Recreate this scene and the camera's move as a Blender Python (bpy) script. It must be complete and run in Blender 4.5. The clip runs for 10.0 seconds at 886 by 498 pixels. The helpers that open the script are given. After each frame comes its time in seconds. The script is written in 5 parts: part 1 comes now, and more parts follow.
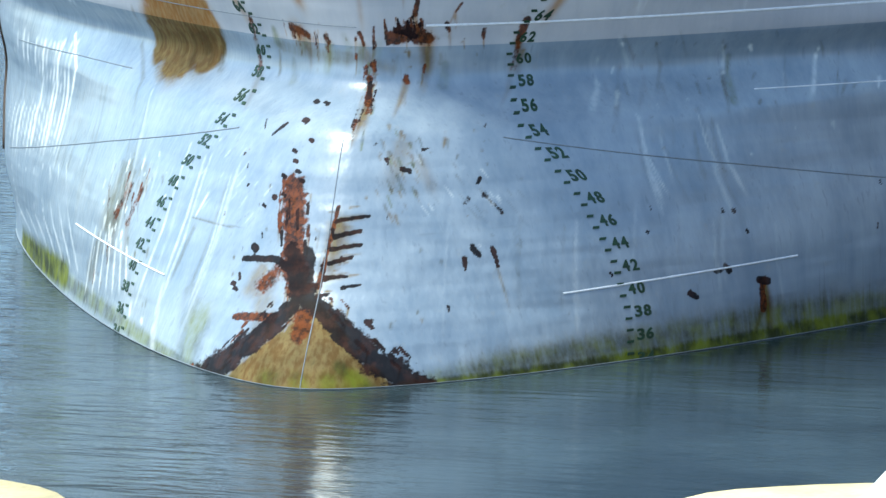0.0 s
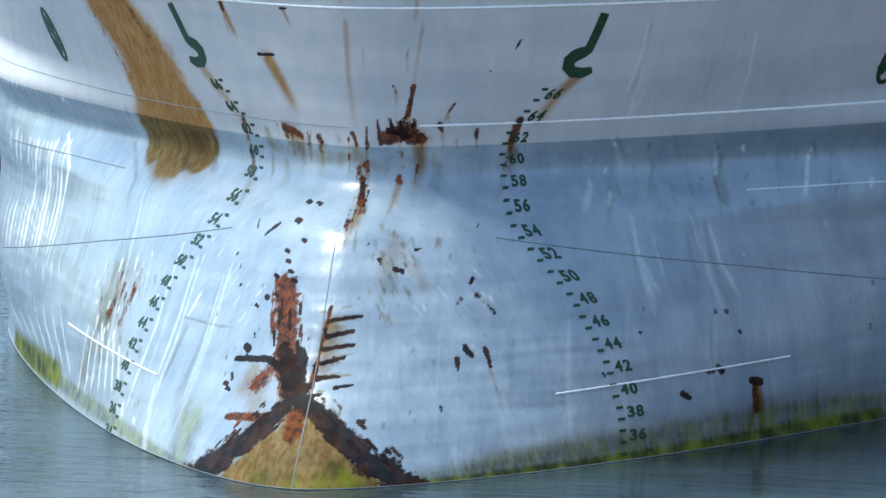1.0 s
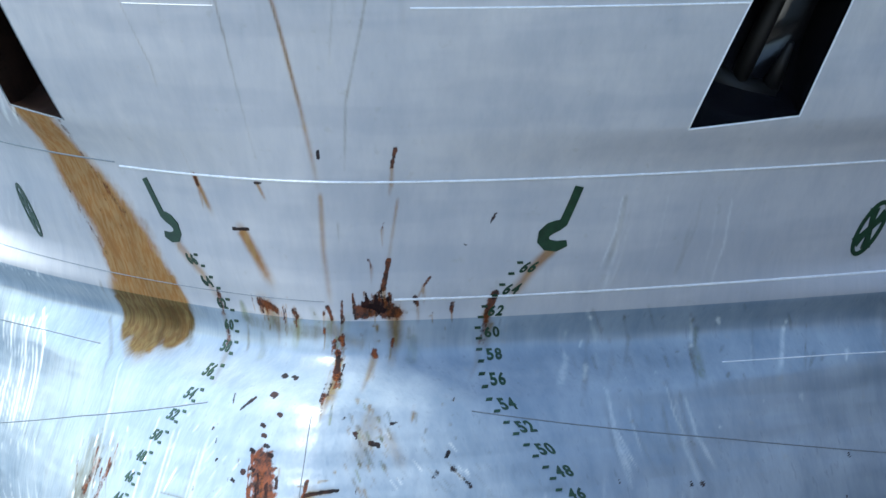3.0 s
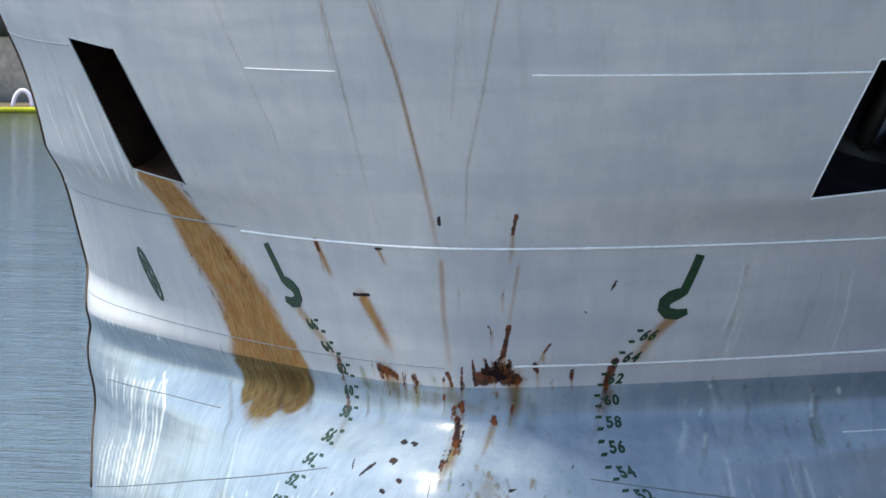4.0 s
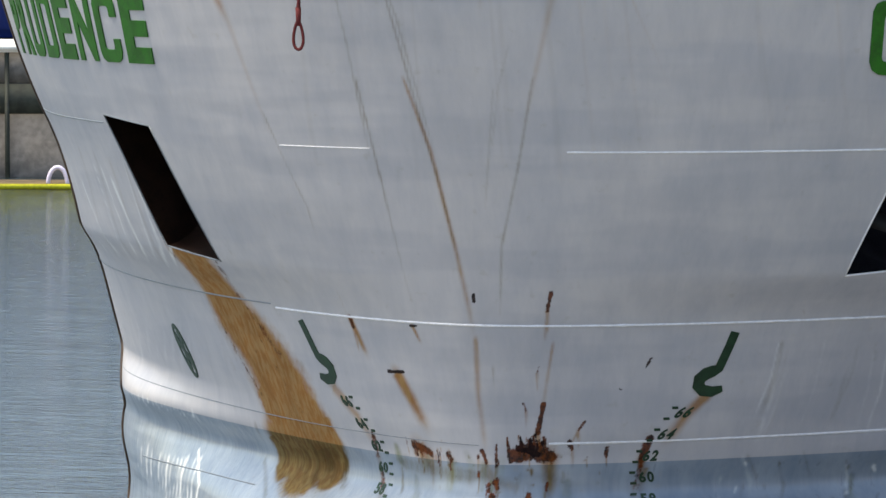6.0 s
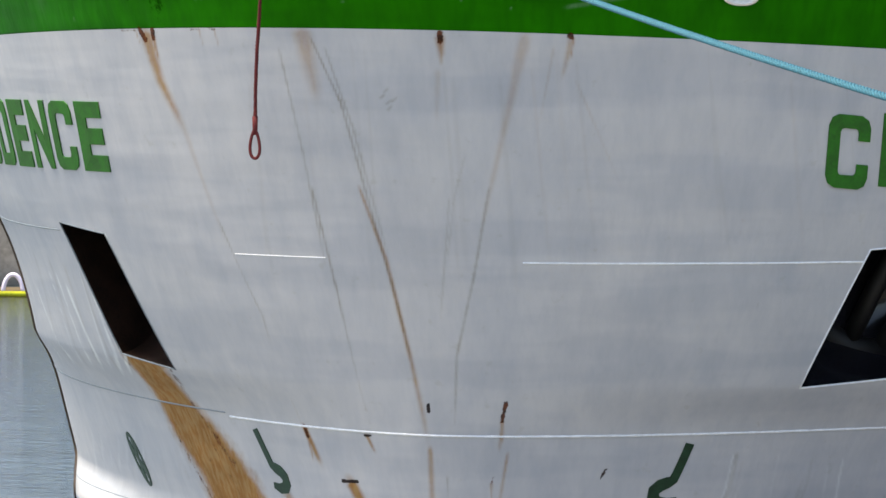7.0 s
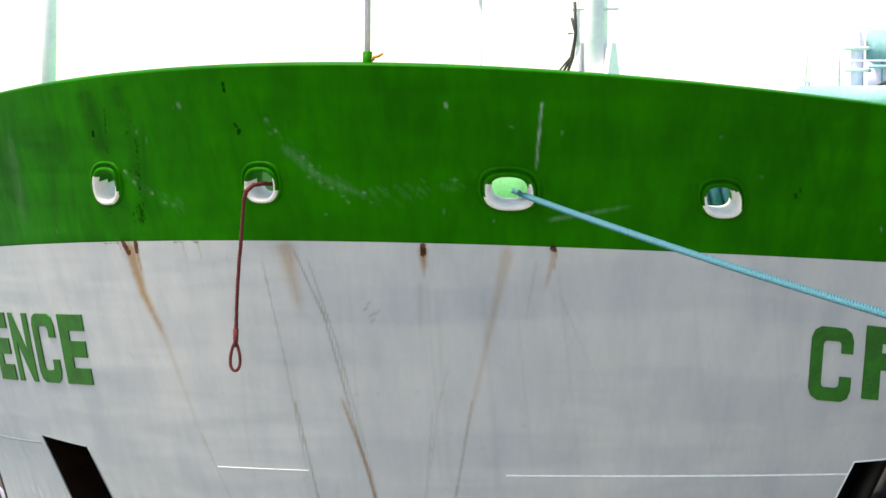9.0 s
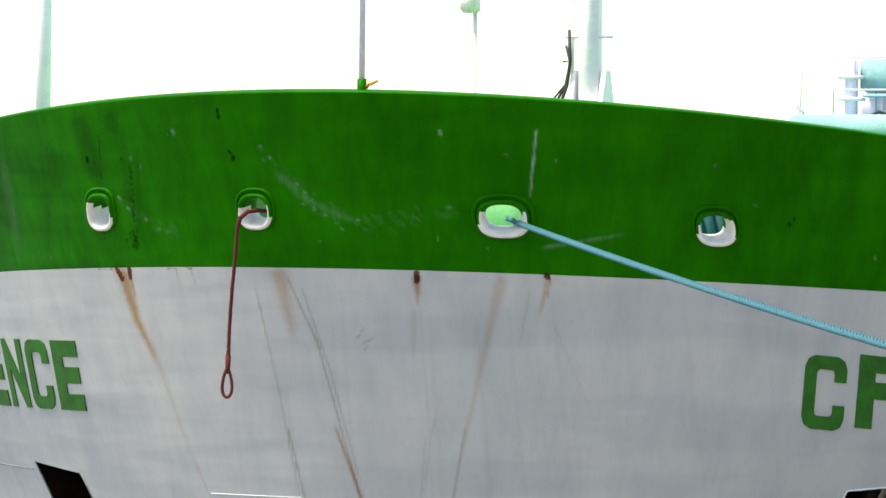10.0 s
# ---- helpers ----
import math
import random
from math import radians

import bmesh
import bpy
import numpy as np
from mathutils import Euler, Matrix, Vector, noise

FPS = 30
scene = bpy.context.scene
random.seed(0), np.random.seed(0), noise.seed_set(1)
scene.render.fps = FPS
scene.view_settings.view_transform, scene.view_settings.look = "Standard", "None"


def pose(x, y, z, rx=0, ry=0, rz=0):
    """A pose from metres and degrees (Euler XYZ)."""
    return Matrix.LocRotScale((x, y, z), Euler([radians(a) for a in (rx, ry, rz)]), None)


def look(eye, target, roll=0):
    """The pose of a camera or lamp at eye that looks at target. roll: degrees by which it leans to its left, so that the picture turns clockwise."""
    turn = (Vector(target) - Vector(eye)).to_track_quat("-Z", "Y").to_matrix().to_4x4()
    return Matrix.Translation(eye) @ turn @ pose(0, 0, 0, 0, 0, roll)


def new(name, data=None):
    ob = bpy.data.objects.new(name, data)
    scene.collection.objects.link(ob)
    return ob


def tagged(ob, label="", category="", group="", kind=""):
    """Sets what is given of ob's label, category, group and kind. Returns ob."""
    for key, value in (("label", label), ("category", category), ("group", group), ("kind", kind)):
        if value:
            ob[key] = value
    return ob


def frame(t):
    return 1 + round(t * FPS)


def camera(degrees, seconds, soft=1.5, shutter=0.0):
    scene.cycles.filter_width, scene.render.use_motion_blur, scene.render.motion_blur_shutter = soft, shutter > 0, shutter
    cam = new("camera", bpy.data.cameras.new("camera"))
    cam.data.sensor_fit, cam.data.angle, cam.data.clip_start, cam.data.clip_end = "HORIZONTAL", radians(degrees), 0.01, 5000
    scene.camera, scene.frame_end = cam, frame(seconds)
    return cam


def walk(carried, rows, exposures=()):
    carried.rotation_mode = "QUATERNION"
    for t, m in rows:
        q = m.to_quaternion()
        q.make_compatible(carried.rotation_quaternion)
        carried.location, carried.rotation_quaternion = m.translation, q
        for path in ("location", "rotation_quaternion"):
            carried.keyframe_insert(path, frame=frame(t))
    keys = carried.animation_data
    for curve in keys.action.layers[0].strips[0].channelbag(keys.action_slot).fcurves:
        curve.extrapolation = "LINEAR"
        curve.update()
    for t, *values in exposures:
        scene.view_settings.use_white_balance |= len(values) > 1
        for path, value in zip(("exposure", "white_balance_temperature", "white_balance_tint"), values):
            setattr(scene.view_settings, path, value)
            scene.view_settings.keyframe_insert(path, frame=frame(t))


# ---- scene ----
cam = camera(11.194, 10.0, soft=1.5)
EYE = (11.804, -35.908, 7.249)
# seconds, yaw to the right, pitch, roll; the camera stands on the quay and turns
TURNS = [
    (0, -16.414, -9.083, -0.123),
    (0.5, -16.365, -8.465, -0.249),
    (1, -16.318, -7.813, -0.028),
    (1.5, -16.175, -7.320, -0.029),
    (2, -15.948, -6.761, -0.045),
    (2.5, -15.700, -6.187, -0.037),
    (3, -15.998, -5.613, -0.252),
    (3.2, -16.863, -5.326, -0.448),
    (4.3, -17.542, -4.713, 0.089),
    (4.5, -17.450, -4.767, 0.081),
    (5, -17.478, -4.844, 0.099),
    (5.2, -17.453, -4.966, 0.090),
    (6.3, -18.077, -3.231, 0.095),
    (6.5, -17.627, -2.978, 0.200),
    (7, -17.414, -2.392, 0.463),
    (7.5, -17.376, -1.625, 0.561),
    (8, -17.375, -0.678, 0.488),
    (8.5, -17.295, -0.105, 0.329),
    (9, -17.221, 0.303, 0.428),
    (9.5, -17.199, 0.584, 0.517),
    (10, -17.145, 0.651, 0.638),
]
walk(cam, [(t, pose(*EYE, 90 + pitch, 0, -yaw) @ pose(0, 0, 0, 0, 0, roll)) for t, yaw, pitch, roll in TURNS],
     [(0, 0.72, 6250, -3), (1.5, 0.55, 6200, 1), (3.0, 0.9, 6250, 2), (4.5, 0.42, 7100, 6), (6.5, 0.42, 7700, 9), (7.0, 0.72, 7750, 8), (8.0, 1.1, 8350, 4), (9.0, 0.86, 8300, 4), (10.0, 0.72, 8250, 4)])

# ---- light ----
SUN_AZ, SUN_EL = -118.0, 66.0
world = bpy.data.worlds.new("sky")
scene.world = world
world.use_nodes = True
wn = world.node_tree.nodes
sky = wn.new("ShaderNodeTexSky")
sky.sky_type, sky.sun_disc = "NISHITA", False
sky.sun_elevation, sky.sun_rotation = radians(SUN_EL), radians(SUN_AZ)
sky.air_density, sky.dust_density, sky.ozone_density = 1.0, 1.4, 1.0
wn["Background"].inputs["Strength"].default_value = 0.22
world.node_tree.links.new(sky.outputs[0], wn["Background"].inputs["Color"])
sun = new("sun", bpy.data.lights.new("sun", "SUN"))
sun.data.energy, sun.data.angle, sun.data.color = 3.6, radians(12), (1.0, 0.95, 0.87)
az, el = radians(SUN_AZ), radians(SUN_EL)
toward = Vector((math.sin(az) * math.cos(el), math.cos(az) * math.cos(el), math.sin(el)))
sun.matrix_basis = look(toward * 60, (0, 0, 0))

# ---- materials ----
def lin(r, g, b):
    return tuple(((c / 255) / 12.92 if c < 10.3 else ((c / 255 + 0.055) / 1.055) ** 2.4) for c in (r, g, b)) + (1,)


class Mat:
    """A node material with short calls for its nodes."""

    def __init__(self, name, base, rough=0.5, metal=0.0):
        self.m = bpy.data.materials.new(name)
        self.m.use_nodes = True
        self.t = self.m.node_tree
        self.b = self.t.nodes["Principled BSDF"]
        self.b.inputs["Base Color"].default_value = base
        self.b.inputs["Roughness"].default_value = rough
        self.b.inputs["Metallic"].default_value = metal

    def put(self, value, socket):
        if hasattr(value, "is_output"):
            self.t.links.new(value, socket)
        else:
            socket.default_value = value

    def node(self, kind, **values):
        n = self.t.nodes.new("ShaderNode" + kind)
        for k, v in values.items():
            self.put(v, n.inputs[k.replace("_", " ")])
        return n

    def coords(self, scale=(1, 1, 1)):
        c = self.t.nodes.new("ShaderNodeTexCoord")
        mp = self.t.nodes.new("ShaderNodeMapping")
        mp.inputs["Scale"].default_value = scale
        self.t.links.new(c.outputs["Object"], mp.inputs["Vector"])
        return mp.outputs[0]

    def noise(self, scale, detail=4, stretch=(1, 1, 1), rough=0.55):
        return self.node("TexNoise", Vector=self.coords(stretch), Scale=scale, Detail=detail, Roughness=rough).outputs[0]

    def math(self, op, a, b=0.0, c=0.0):
        n = self.t.nodes.new("ShaderNodeMath")
        n.operation = op
        for i, v in enumerate((a, b, c)):
            self.put(v, n.inputs[i])
        return n.outputs[0]

    def ramp(self, value, lo, hi):
        n = self.t.nodes.new("ShaderNodeMapRange")
        n.interpolation_type = "SMOOTHSTEP"
        self.put(value, n.inputs["Value"])
        n.inputs["From Min"].default_value, n.inputs["From Max"].default_value = lo, hi
        return n.outputs[0]

    def mix(self, f, a, b, blend="MIX"):
        n = self.t.nodes.new("ShaderNodeMix")
        n.data_type, n.blend_type = "RGBA", blend
        self.put(f, n.inputs[0])
        self.put(a, n.inputs[6])
        self.put(b, n.inputs[7])
        return n.outputs[2]

    def attr(self, name):
        n = self.t.nodes.new("ShaderNodeAttribute")
        n.attribute_name = name
        return n.outputs["Fac"]

    def bump(self, height, strength, distance, under=None):
        n = self.node("Bump", Height=height, Strength=strength, Distance=distance)
        if under is not None:
            self.t.links.new(under, n.inputs["Normal"])
        return n.outputs[0]

    def out(self, color=None, rough=None, normal=None):
        for v, k in ((color, "Base Color"), (rough, "Roughness"), (normal, "Normal")):
            if v is not None:
                self.put(v, self.b.inputs[k])
        return self.m


def worn(name, base, rough=0.5, metal=0.0, vary=0.25, scale=6.0, bump=0.15):
    """Plain painted or bare stuff with grain and dirt at two scales."""
    m = Mat(name, base, rough, metal)
    n = m.math("ADD", m.math("MULTIPLY", m.noise(scale, 5), 0.6), m.math("MULTIPLY", m.noise(scale * 7, 3), 0.4))
    dark = tuple(c * (1 - vary) for c in base[:3]) + (1,)
    light = tuple(min(1, c * (1 + vary * 0.6)) for c in base[:3]) + (1,)
    return m.out(m.mix(m.ramp(n, 0.35, 0.65), dark, light), m.math("ADD", rough - 0.1, m.math("MULTIPLY", n, 0.2)),
                 m.bump(n, bump, 0.01))


def plating(name, light, dark, rough, dents, streaks, gloss):
    """Ship's plating: paint with vertical run-off, plate dents, rust, stains, scuffs, weed, mirrored streaks and
    shoulder shade by the marks on the mesh.
    """
    m = Mat(name, light, rough)
    m.b.inputs["Specular IOR Level"].default_value = 0.05 if gloss == 0 else 0.5
    m.b.inputs["Coat Weight"].default_value = gloss
    m.b.inputs["Coat Roughness"].default_value = 0.22
    m.b.inputs["Coat IOR"].default_value = 1.75 if gloss > 0.3 else 1.5
    fine = m.noise(34, 5, rough=0.65)
    mid = m.noise(7, 5, rough=0.6)
    run = m.noise(2.4, 4, (1.6, 1.6, 0.3))
    thin = m.noise(9, 4, (2.2, 2.2, 0.12))
    broad = m.noise(0.9, 4)
    tone = m.math("ADD", m.math("MULTIPLY", run, 0.5), m.math("ADD", m.math("MULTIPLY", thin, 0.18), m.math("MULTIPLY", broad, 0.32)))
    c = m.mix(m.ramp(tone, 0.3, 0.7), dark, light)
    c = m.mix(m.math("MULTIPLY", m.ramp(thin, 0.58, 0.76), streaks), c, tuple(v * 0.55 for v in dark[:3]) + (1,))
    strake = m.noise(1.0, 3, (0.35, 0.35, 2.4))
    c = m.mix(m.math("MULTIPLY", m.ramp(strake, 0.44, 0.6), 0.2), c, tuple(v * f for v, f in zip(dark[:3], (0.52, 0.6, 0.72))) + (1,))
    c = m.mix(m.math("MULTIPLY", m.ramp(mid, 0.62, 0.74), 0.0 if gloss == 0 else 0.2), c, lin(150, 146, 132))
    speck = m.math("ADD", m.math("MULTIPLY", fine, 0.5), m.math("MULTIPLY", mid, 0.5))

    def hard(name, lo, hi, amp):
        a = m.attr(name)
        n = m.math("SUBTRACT", speck, 0.5)
        return m.ramp(m.math("MULTIPLY", m.math("ADD", a, m.math("MULTIPLY", n, amp)), m.ramp(a, 0.0, 0.08)), lo, hi)

    def soft(name, amp, lean):
        a = m.attr(name)
        n = m.math("SUBTRACT", m.math("ADD", m.math("MULTIPLY", lean, 0.6), m.math("MULTIPLY", speck, 0.4)), 0.5)
        v = m.math("MULTIPLY", a, m.math("ADD", 1.0, m.math("MULTIPLY", n, amp)))
        return m.ramp(v, 0.0, 1.0)

    # dirt, and the shade of the port shoulder, both as a brown tint
    dirt_and_shade = soft("dirt_and_shade", 2.2, thin)
    c = m.mix(dirt_and_shade, c, (0.36, 0.29, 0.17, 1), "MULTIPLY")
    stain = soft("stain", 1.1, thin)
    tints = ((0.64, 0.29, 0.08, 1), (0.72, 0.43, 0.17, 1)) if gloss < 0.2 else ((0.50, 0.23, 0.06, 1), (0.68, 0.40, 0.13, 1))
    c = m.mix(stain, c, m.mix(m.ramp(thin, 0.36, 0.64), *tints), "MULTIPLY")
    algae = soft("algae", 1.8, thin)
    c = m.mix(m.math("MULTIPLY", algae, 0.95), c, m.mix(m.ramp(m.noise(4, 5), 0.36, 0.64), lin(44, 50, 16), lin(104, 112, 28)))
    rust = hard("rust", 0.2, 0.62, 1.7)
    c = m.mix(m.math("MULTIPLY", rust, 0.95), c, m.mix(m.ramp(m.noise(16, 6, rough=0.7), 0.38, 0.62), lin(40, 20, 12), lin(104, 52, 20)))
    black = hard("dark", 0.22, 0.5, 1.7)
    c = m.mix(m.math("MULTIPLY", black, 0.96), c, m.mix(m.ramp(mid, 0.42, 0.66), *((lin(4, 44, 2), lin(8, 60, 4)) if gloss == 0 else (lin(16, 12, 16), lin(48, 28, 24)))))
    pale = soft("pale", 2.6, thin)
    c = m.mix(m.math("MULTIPLY", pale, 0.9), c, lin(232, 236, 236))
    rgh = m.math("ADD", rough - 0.06, m.math("MULTIPLY", mid, 0.14))
    rgh = m.math("ADD", rgh, m.math("MULTIPLY", m.math("MAXIMUM", m.math("MAXIMUM", rust, black), m.math("MAXIMUM", algae, stain)), 0.3))
    bare = m.math("MAXIMUM", m.math("MAXIMUM", rust, black), m.math("MAXIMUM", algae, stain))
    m.put(m.math("MULTIPLY", m.math("SUBTRACT", 1.0, m.math("MULTIPLY", bare, 0.8)), 0.05 if gloss == 0 else 0.5), m.b.inputs["Specular IOR Level"])
    m.put(m.math("MULTIPLY", m.math("SUBTRACT", 1.0, bare), gloss), m.b.inputs["Coat Weight"])
    wave = m.noise(1.1, 2, (0.5, 0.5, 1.5))
    n1 = m.bump(m.noise(1.3, 2, (0.22, 0.22, 2.6)), 1.0, dents * 0.5, m.bump(wave, 1.0, dents))
    n2 = m.bump(m.noise(3.0, 3, (1.6, 1.6, 0.35)), 0.8, dents * 0.35, n1)
    n3 = m.bump(m.math("SUBTRACT", fine, m.math("MULTIPLY", m.math("MAXIMUM", rust, black), 1.2)), 0.3, 0.003, n2)
    return m.out(c, rgh, n3)


GREY = plating("boot_topping_paint", lin(152, 164, 176), lin(118, 135, 152), 0.32, 0.07, 0.4, 0.36)
WHITE = plating("topside_paint", lin(194, 193, 196), lin(174, 176, 183), 0.4, 0.02, 0.05, 0.05)
GREEN = plating("bulwark_paint", lin(19, 114, 2), lin(7, 88, 1), 0.45, 0.03, 0.06, 0.0)
LETTER = worn("green_letter_paint", lin(22, 100, 10), 0.7, 0, 0.3, 5)
DIGIT = worn("dark_green_mark_paint", lin(24, 58, 36), 0.45, 0, 0.35, 12)
WELD = worn("white_weld_bead", lin(232, 234, 238), 0.4, 0, 0.12, 20)
WELDG = worn("grey_weld_bead", lin(120, 128, 136), 0.4, 0, 0.2, 20)
WALLS = worn("sky_block_grey", lin(88, 84, 82), 0.8, 0, 0.25, 0.4)
BLACK = worn("dark_pocket_steel", lin(16, 15, 17), 0.6, 0, 0.4, 5)
# chute colours taken near black, with the depth shade of the anchor recesses in them
CHUTE = worn("shaded_glossy_chute_paint", lin(24, 24, 30), 0.16, 0, 0.3, 3)
CHUTER = worn("rusty_shaded_chute_paint", lin(44, 30, 24), 0.4, 0, 0.6, 4)
PALEBLUE = worn("pale_cyan_paint", lin(252, 246, 255), 0.45, 0, 0.1, 3)
CRANE = worn("weathered_cyan_paint", lin(138, 184, 194), 0.5, 0, 0.2, 3)
LILAC = worn("pale_grey_paint", lin(222, 214, 236), 0.45, 0, 0.1, 3)
CHOCKW = worn("chipped_white_paint", lin(232, 226, 222), 0.45, 0, 0.12, 14)
DECKG = worn("deck_green_paint", lin(96, 176, 112), 0.55, 0, 0.2, 4)
ORANGE = worn("orange_cloth", lin(226, 140, 56), 0.8, 0, 0.2, 20)
CABLE = worn("black_cable", lin(40, 42, 46), 0.6, 0, 0.2, 20)
ROPEBLUE = worn("teal_mooring_rope", lin(44, 108, 126), 0.75, 0, 0.3, 60, 0.5)
ROPERED = worn("dark_red_rope", lin(96, 20, 24), 0.8, 0, 0.35, 70, 0.5)
CONCRETE = worn("quay_concrete", lin(112, 108, 104), 0.85, 0, 0.4, 0.6, 0.4)
TIDE = worn("wet_weedy_concrete", lin(52, 56, 48), 0.7, 0, 0.5, 0.8, 0.4)
YELLOW = worn("yellow_pontoon_paint", lin(196, 196, 40), 0.6, 0, 0.3, 1.5)
BROWN = worn("brown_mud", lin(122, 104, 74), 0.9, 0, 0.35, 1.2)
BLUEHULL = worn("deep_blue_hull_paint", lin(20, 50, 130), 0.4, 0, 0.2, 0.4)
BEIGE = worn("pale_beige", lin(222, 206, 160), 0.9, 0, 0.18, 2.5)
STONE = worn("white_coping_stone", lin(236, 236, 232), 0.8, 0, 0.1, 3)


def water_material():
    m = Mat("harbour_water", lin(26, 40, 44), 0.09)
    m.b.inputs["IOR"].default_value = 1.9
    m.b.inputs["Specular IOR Level"].default_value = 0.75
    long = m.noise(1.15, 3, (0.45, 1.5, 1))
    short = m.noise(4.6, 4, (0.4, 1.5, 1))
    tiny = m.noise(15, 3, (0.6, 1.4, 1))
    # the wind ruffles the open water to port, the lee before the bow is calmer
    split = m.t.nodes.new("ShaderNodeSeparateXYZ")
    m.t.links.new(m.coords(), split.inputs[0])
    ruffle = m.ramp(m.math("ADD", m.math("MULTIPLY", split.outputs["X"], -1.0), m.math("MULTIPLY", m.noise(0.6, 3, (0.5, 1.2, 1)), 3.0)), -2.0, 4.5)
    ruffle = m.math("ADD", 0.3, m.math("MULTIPLY", ruffle, 0.7))
    n1 = m.bump(m.math("MULTIPLY", long, ruffle), 0.8, 0.05)
    n2 = m.bump(m.math("MULTIPLY", short, ruffle), 0.9, 0.035, n1)
    n3 = m.bump(tiny, 0.5, 0.004, n2)
    return m.out(m.mix(m.ramp(m.noise(0.5, 3), 0.4, 0.6), lin(34, 46, 50), lin(50, 64, 70)), None, n3)


# brown of the strip that stands for shade down the port shoulder
SHADEBROWN = worn("dark_brown_shade_strip", lin(52, 36, 22), 0.7, 0, 0.4, 3)
WATER = water_material()

# ---- helpers for meshes ----
def part(name, bm, material, parent=None, label="", smooth_shade=True):
    """Links a bmesh as one mesh object, under a thing where one is given."""
    me = bpy.data.meshes.new(name)
    if smooth_shade:
        for fc in bm.faces:
            fc.smooth = True
    bm.to_mesh(me)
    bm.free()
    me.materials.append(material)
    ob = new(name, me)
    ob.parent = parent
    return tagged(ob, label) if label else ob


def add_box(bm, x0, y0, z0, x1, y1, z1, bevel=0.0):
    made = bmesh.ops.create_cube(bm, size=1.0, matrix=Matrix.Translation(((x0 + x1) / 2, (y0 + y1) / 2, (z0 + z1) / 2))
                                 @ Matrix.Diagonal((x1 - x0, y1 - y0, z1 - z0, 1)))
    if bevel:
        edges = list({e for v in made["verts"] for e in v.link_edges})
        bmesh.ops.bevel(bm, geom=edges, offset=bevel, segments=2, affect="EDGES")


def box(x0, y0, z0, x1, y1, z1, bevel=0.01):
    bm = bmesh.new()
    add_box(bm, x0, y0, z0, x1, y1, z1, bevel)
    return bm


def add_tube(bm, pts, radius, sides=10, end_radius=None):
    """A round bar along points, closed at both ends."""
    pts = [Vector(p) for p in pts]
    end_radius = radius if end_radius is None else end_radius
    rings, ref = [], None
    for i, p in enumerate(pts):
        d = (pts[min(i + 1, len(pts) - 1)] - pts[max(i - 1, 0)]).normalized()
        if ref is None:
            ref = d.orthogonal().normalized()
        u = (ref - d * ref.dot(d)).normalized()
        ref, w = u, d.cross(u)
        r = radius + (end_radius - radius) * i / max(1, len(pts) - 1)
        rings.append([bm.verts.new(p + u * (r * math.cos(a)) + w * (r * math.sin(a))) for a in (math.tau * k / sides for k in range(sides))])
    for a, b in zip(rings, rings[1:]):
        for k in range(sides):
            bm.faces.new((a[k], a[(k + 1) % sides], b[(k + 1) % sides], b[k]))
    bm.faces.new(rings[0][::-1])
    bm.faces.new(rings[-1])


def tube(pts, radius, sides=10, end_radius=None):
    bm = bmesh.new()
    add_tube(bm, pts, radius, sides, end_radius)
    return bm


# glyphs of the built-in font, as flat outlines filled and given a thickness
GLYPHS = {}


def glyph(char, bold):
    if (char, bold) not in GLYPHS:
        cu = bpy.data.curves.new("glyph", "FONT")
        cu.body, cu.size, cu.extrude, cu.offset, cu.resolution_u = char, 1.0, 0.5, bold, 6
        ob = new("glyph", cu)
        me = bpy.data.meshes.new_from_object(ob.evaluated_get(bpy.context.evaluated_depsgraph_get()))
        xs = [v.co.x for v in me.vertices]
        ys = [v.co.y for v in me.vertices]
        x0, x1, y0, y1 = min(xs), max(xs), min(ys), max(ys)
        verts = [((v.co.x - x0) / (x1 - x0), (v.co.y - y0) / (y1 - y0), v.co.z) for v in me.vertices]
        GLYPHS[char, bold] = (verts, [tuple(p.vertices) for p in me.polygons])
        bpy.data.objects.remove(ob)
        bpy.data.curves.remove(cu)
        bpy.data.meshes.remove(me)
    return GLYPHS[char, bold]


for ch in "3456789021":
    glyph(ch, 0.03)
for ch in "PRUDENCF":
    glyph(ch, 0.045)

# ---- hull lines: height above water, stem, fullness, power, half beam ----
HZ = np.array([-2.0, 0.0, 0.95, 1.55, 2.0, 2.45, 2.73, 3.1, 3.98, 4.45, 5.5, 7.95, 9.2])
H0 = np.array([-0.9, -0.2, 0.5, 0.85, 1.13, 1.74, 1.8, 1.74, 1.47, 1.33, 1.02, 0.3, -0.06])
HA = np.array([0.6, 0.6, 0.555, 0.58, 0.65, 0.67, 0.55, 0.42, 0.345, 0.235, 0.15, 0.12, 0.11])
HP = np.array([1.47, 1.47, 1.43, 1.4, 1.3, 1.22, 1.3, 1.5, 1.575, 1.74, 1.95, 1.95, 1.95])
HB = np.array([6.54, 6.54, 6.37, 6.63, 6.51, 6.44, 6.35, 6.94, 7.08, 7.09, 7.69, 7.83, 7.86])
HN = np.array([16, 16, 16, 16, 16, 16, 15, 13, 10, 9, 7, 6, 6.0])
def slopes(xs, ys):
    h = np.diff(xs); d = np.diff(ys) / h; m = np.zeros(len(xs)); m[0], m[-1] = d[0], d[-1]
    for i in range(1, len(xs) - 1):
        if d[i - 1] * d[i] > 0:
            w1, w2 = 2 * h[i] + h[i - 1], h[i] + 2 * h[i - 1]
            m[i] = (w1 + w2) / (w1 / d[i - 1] + w2 / d[i])
    return m
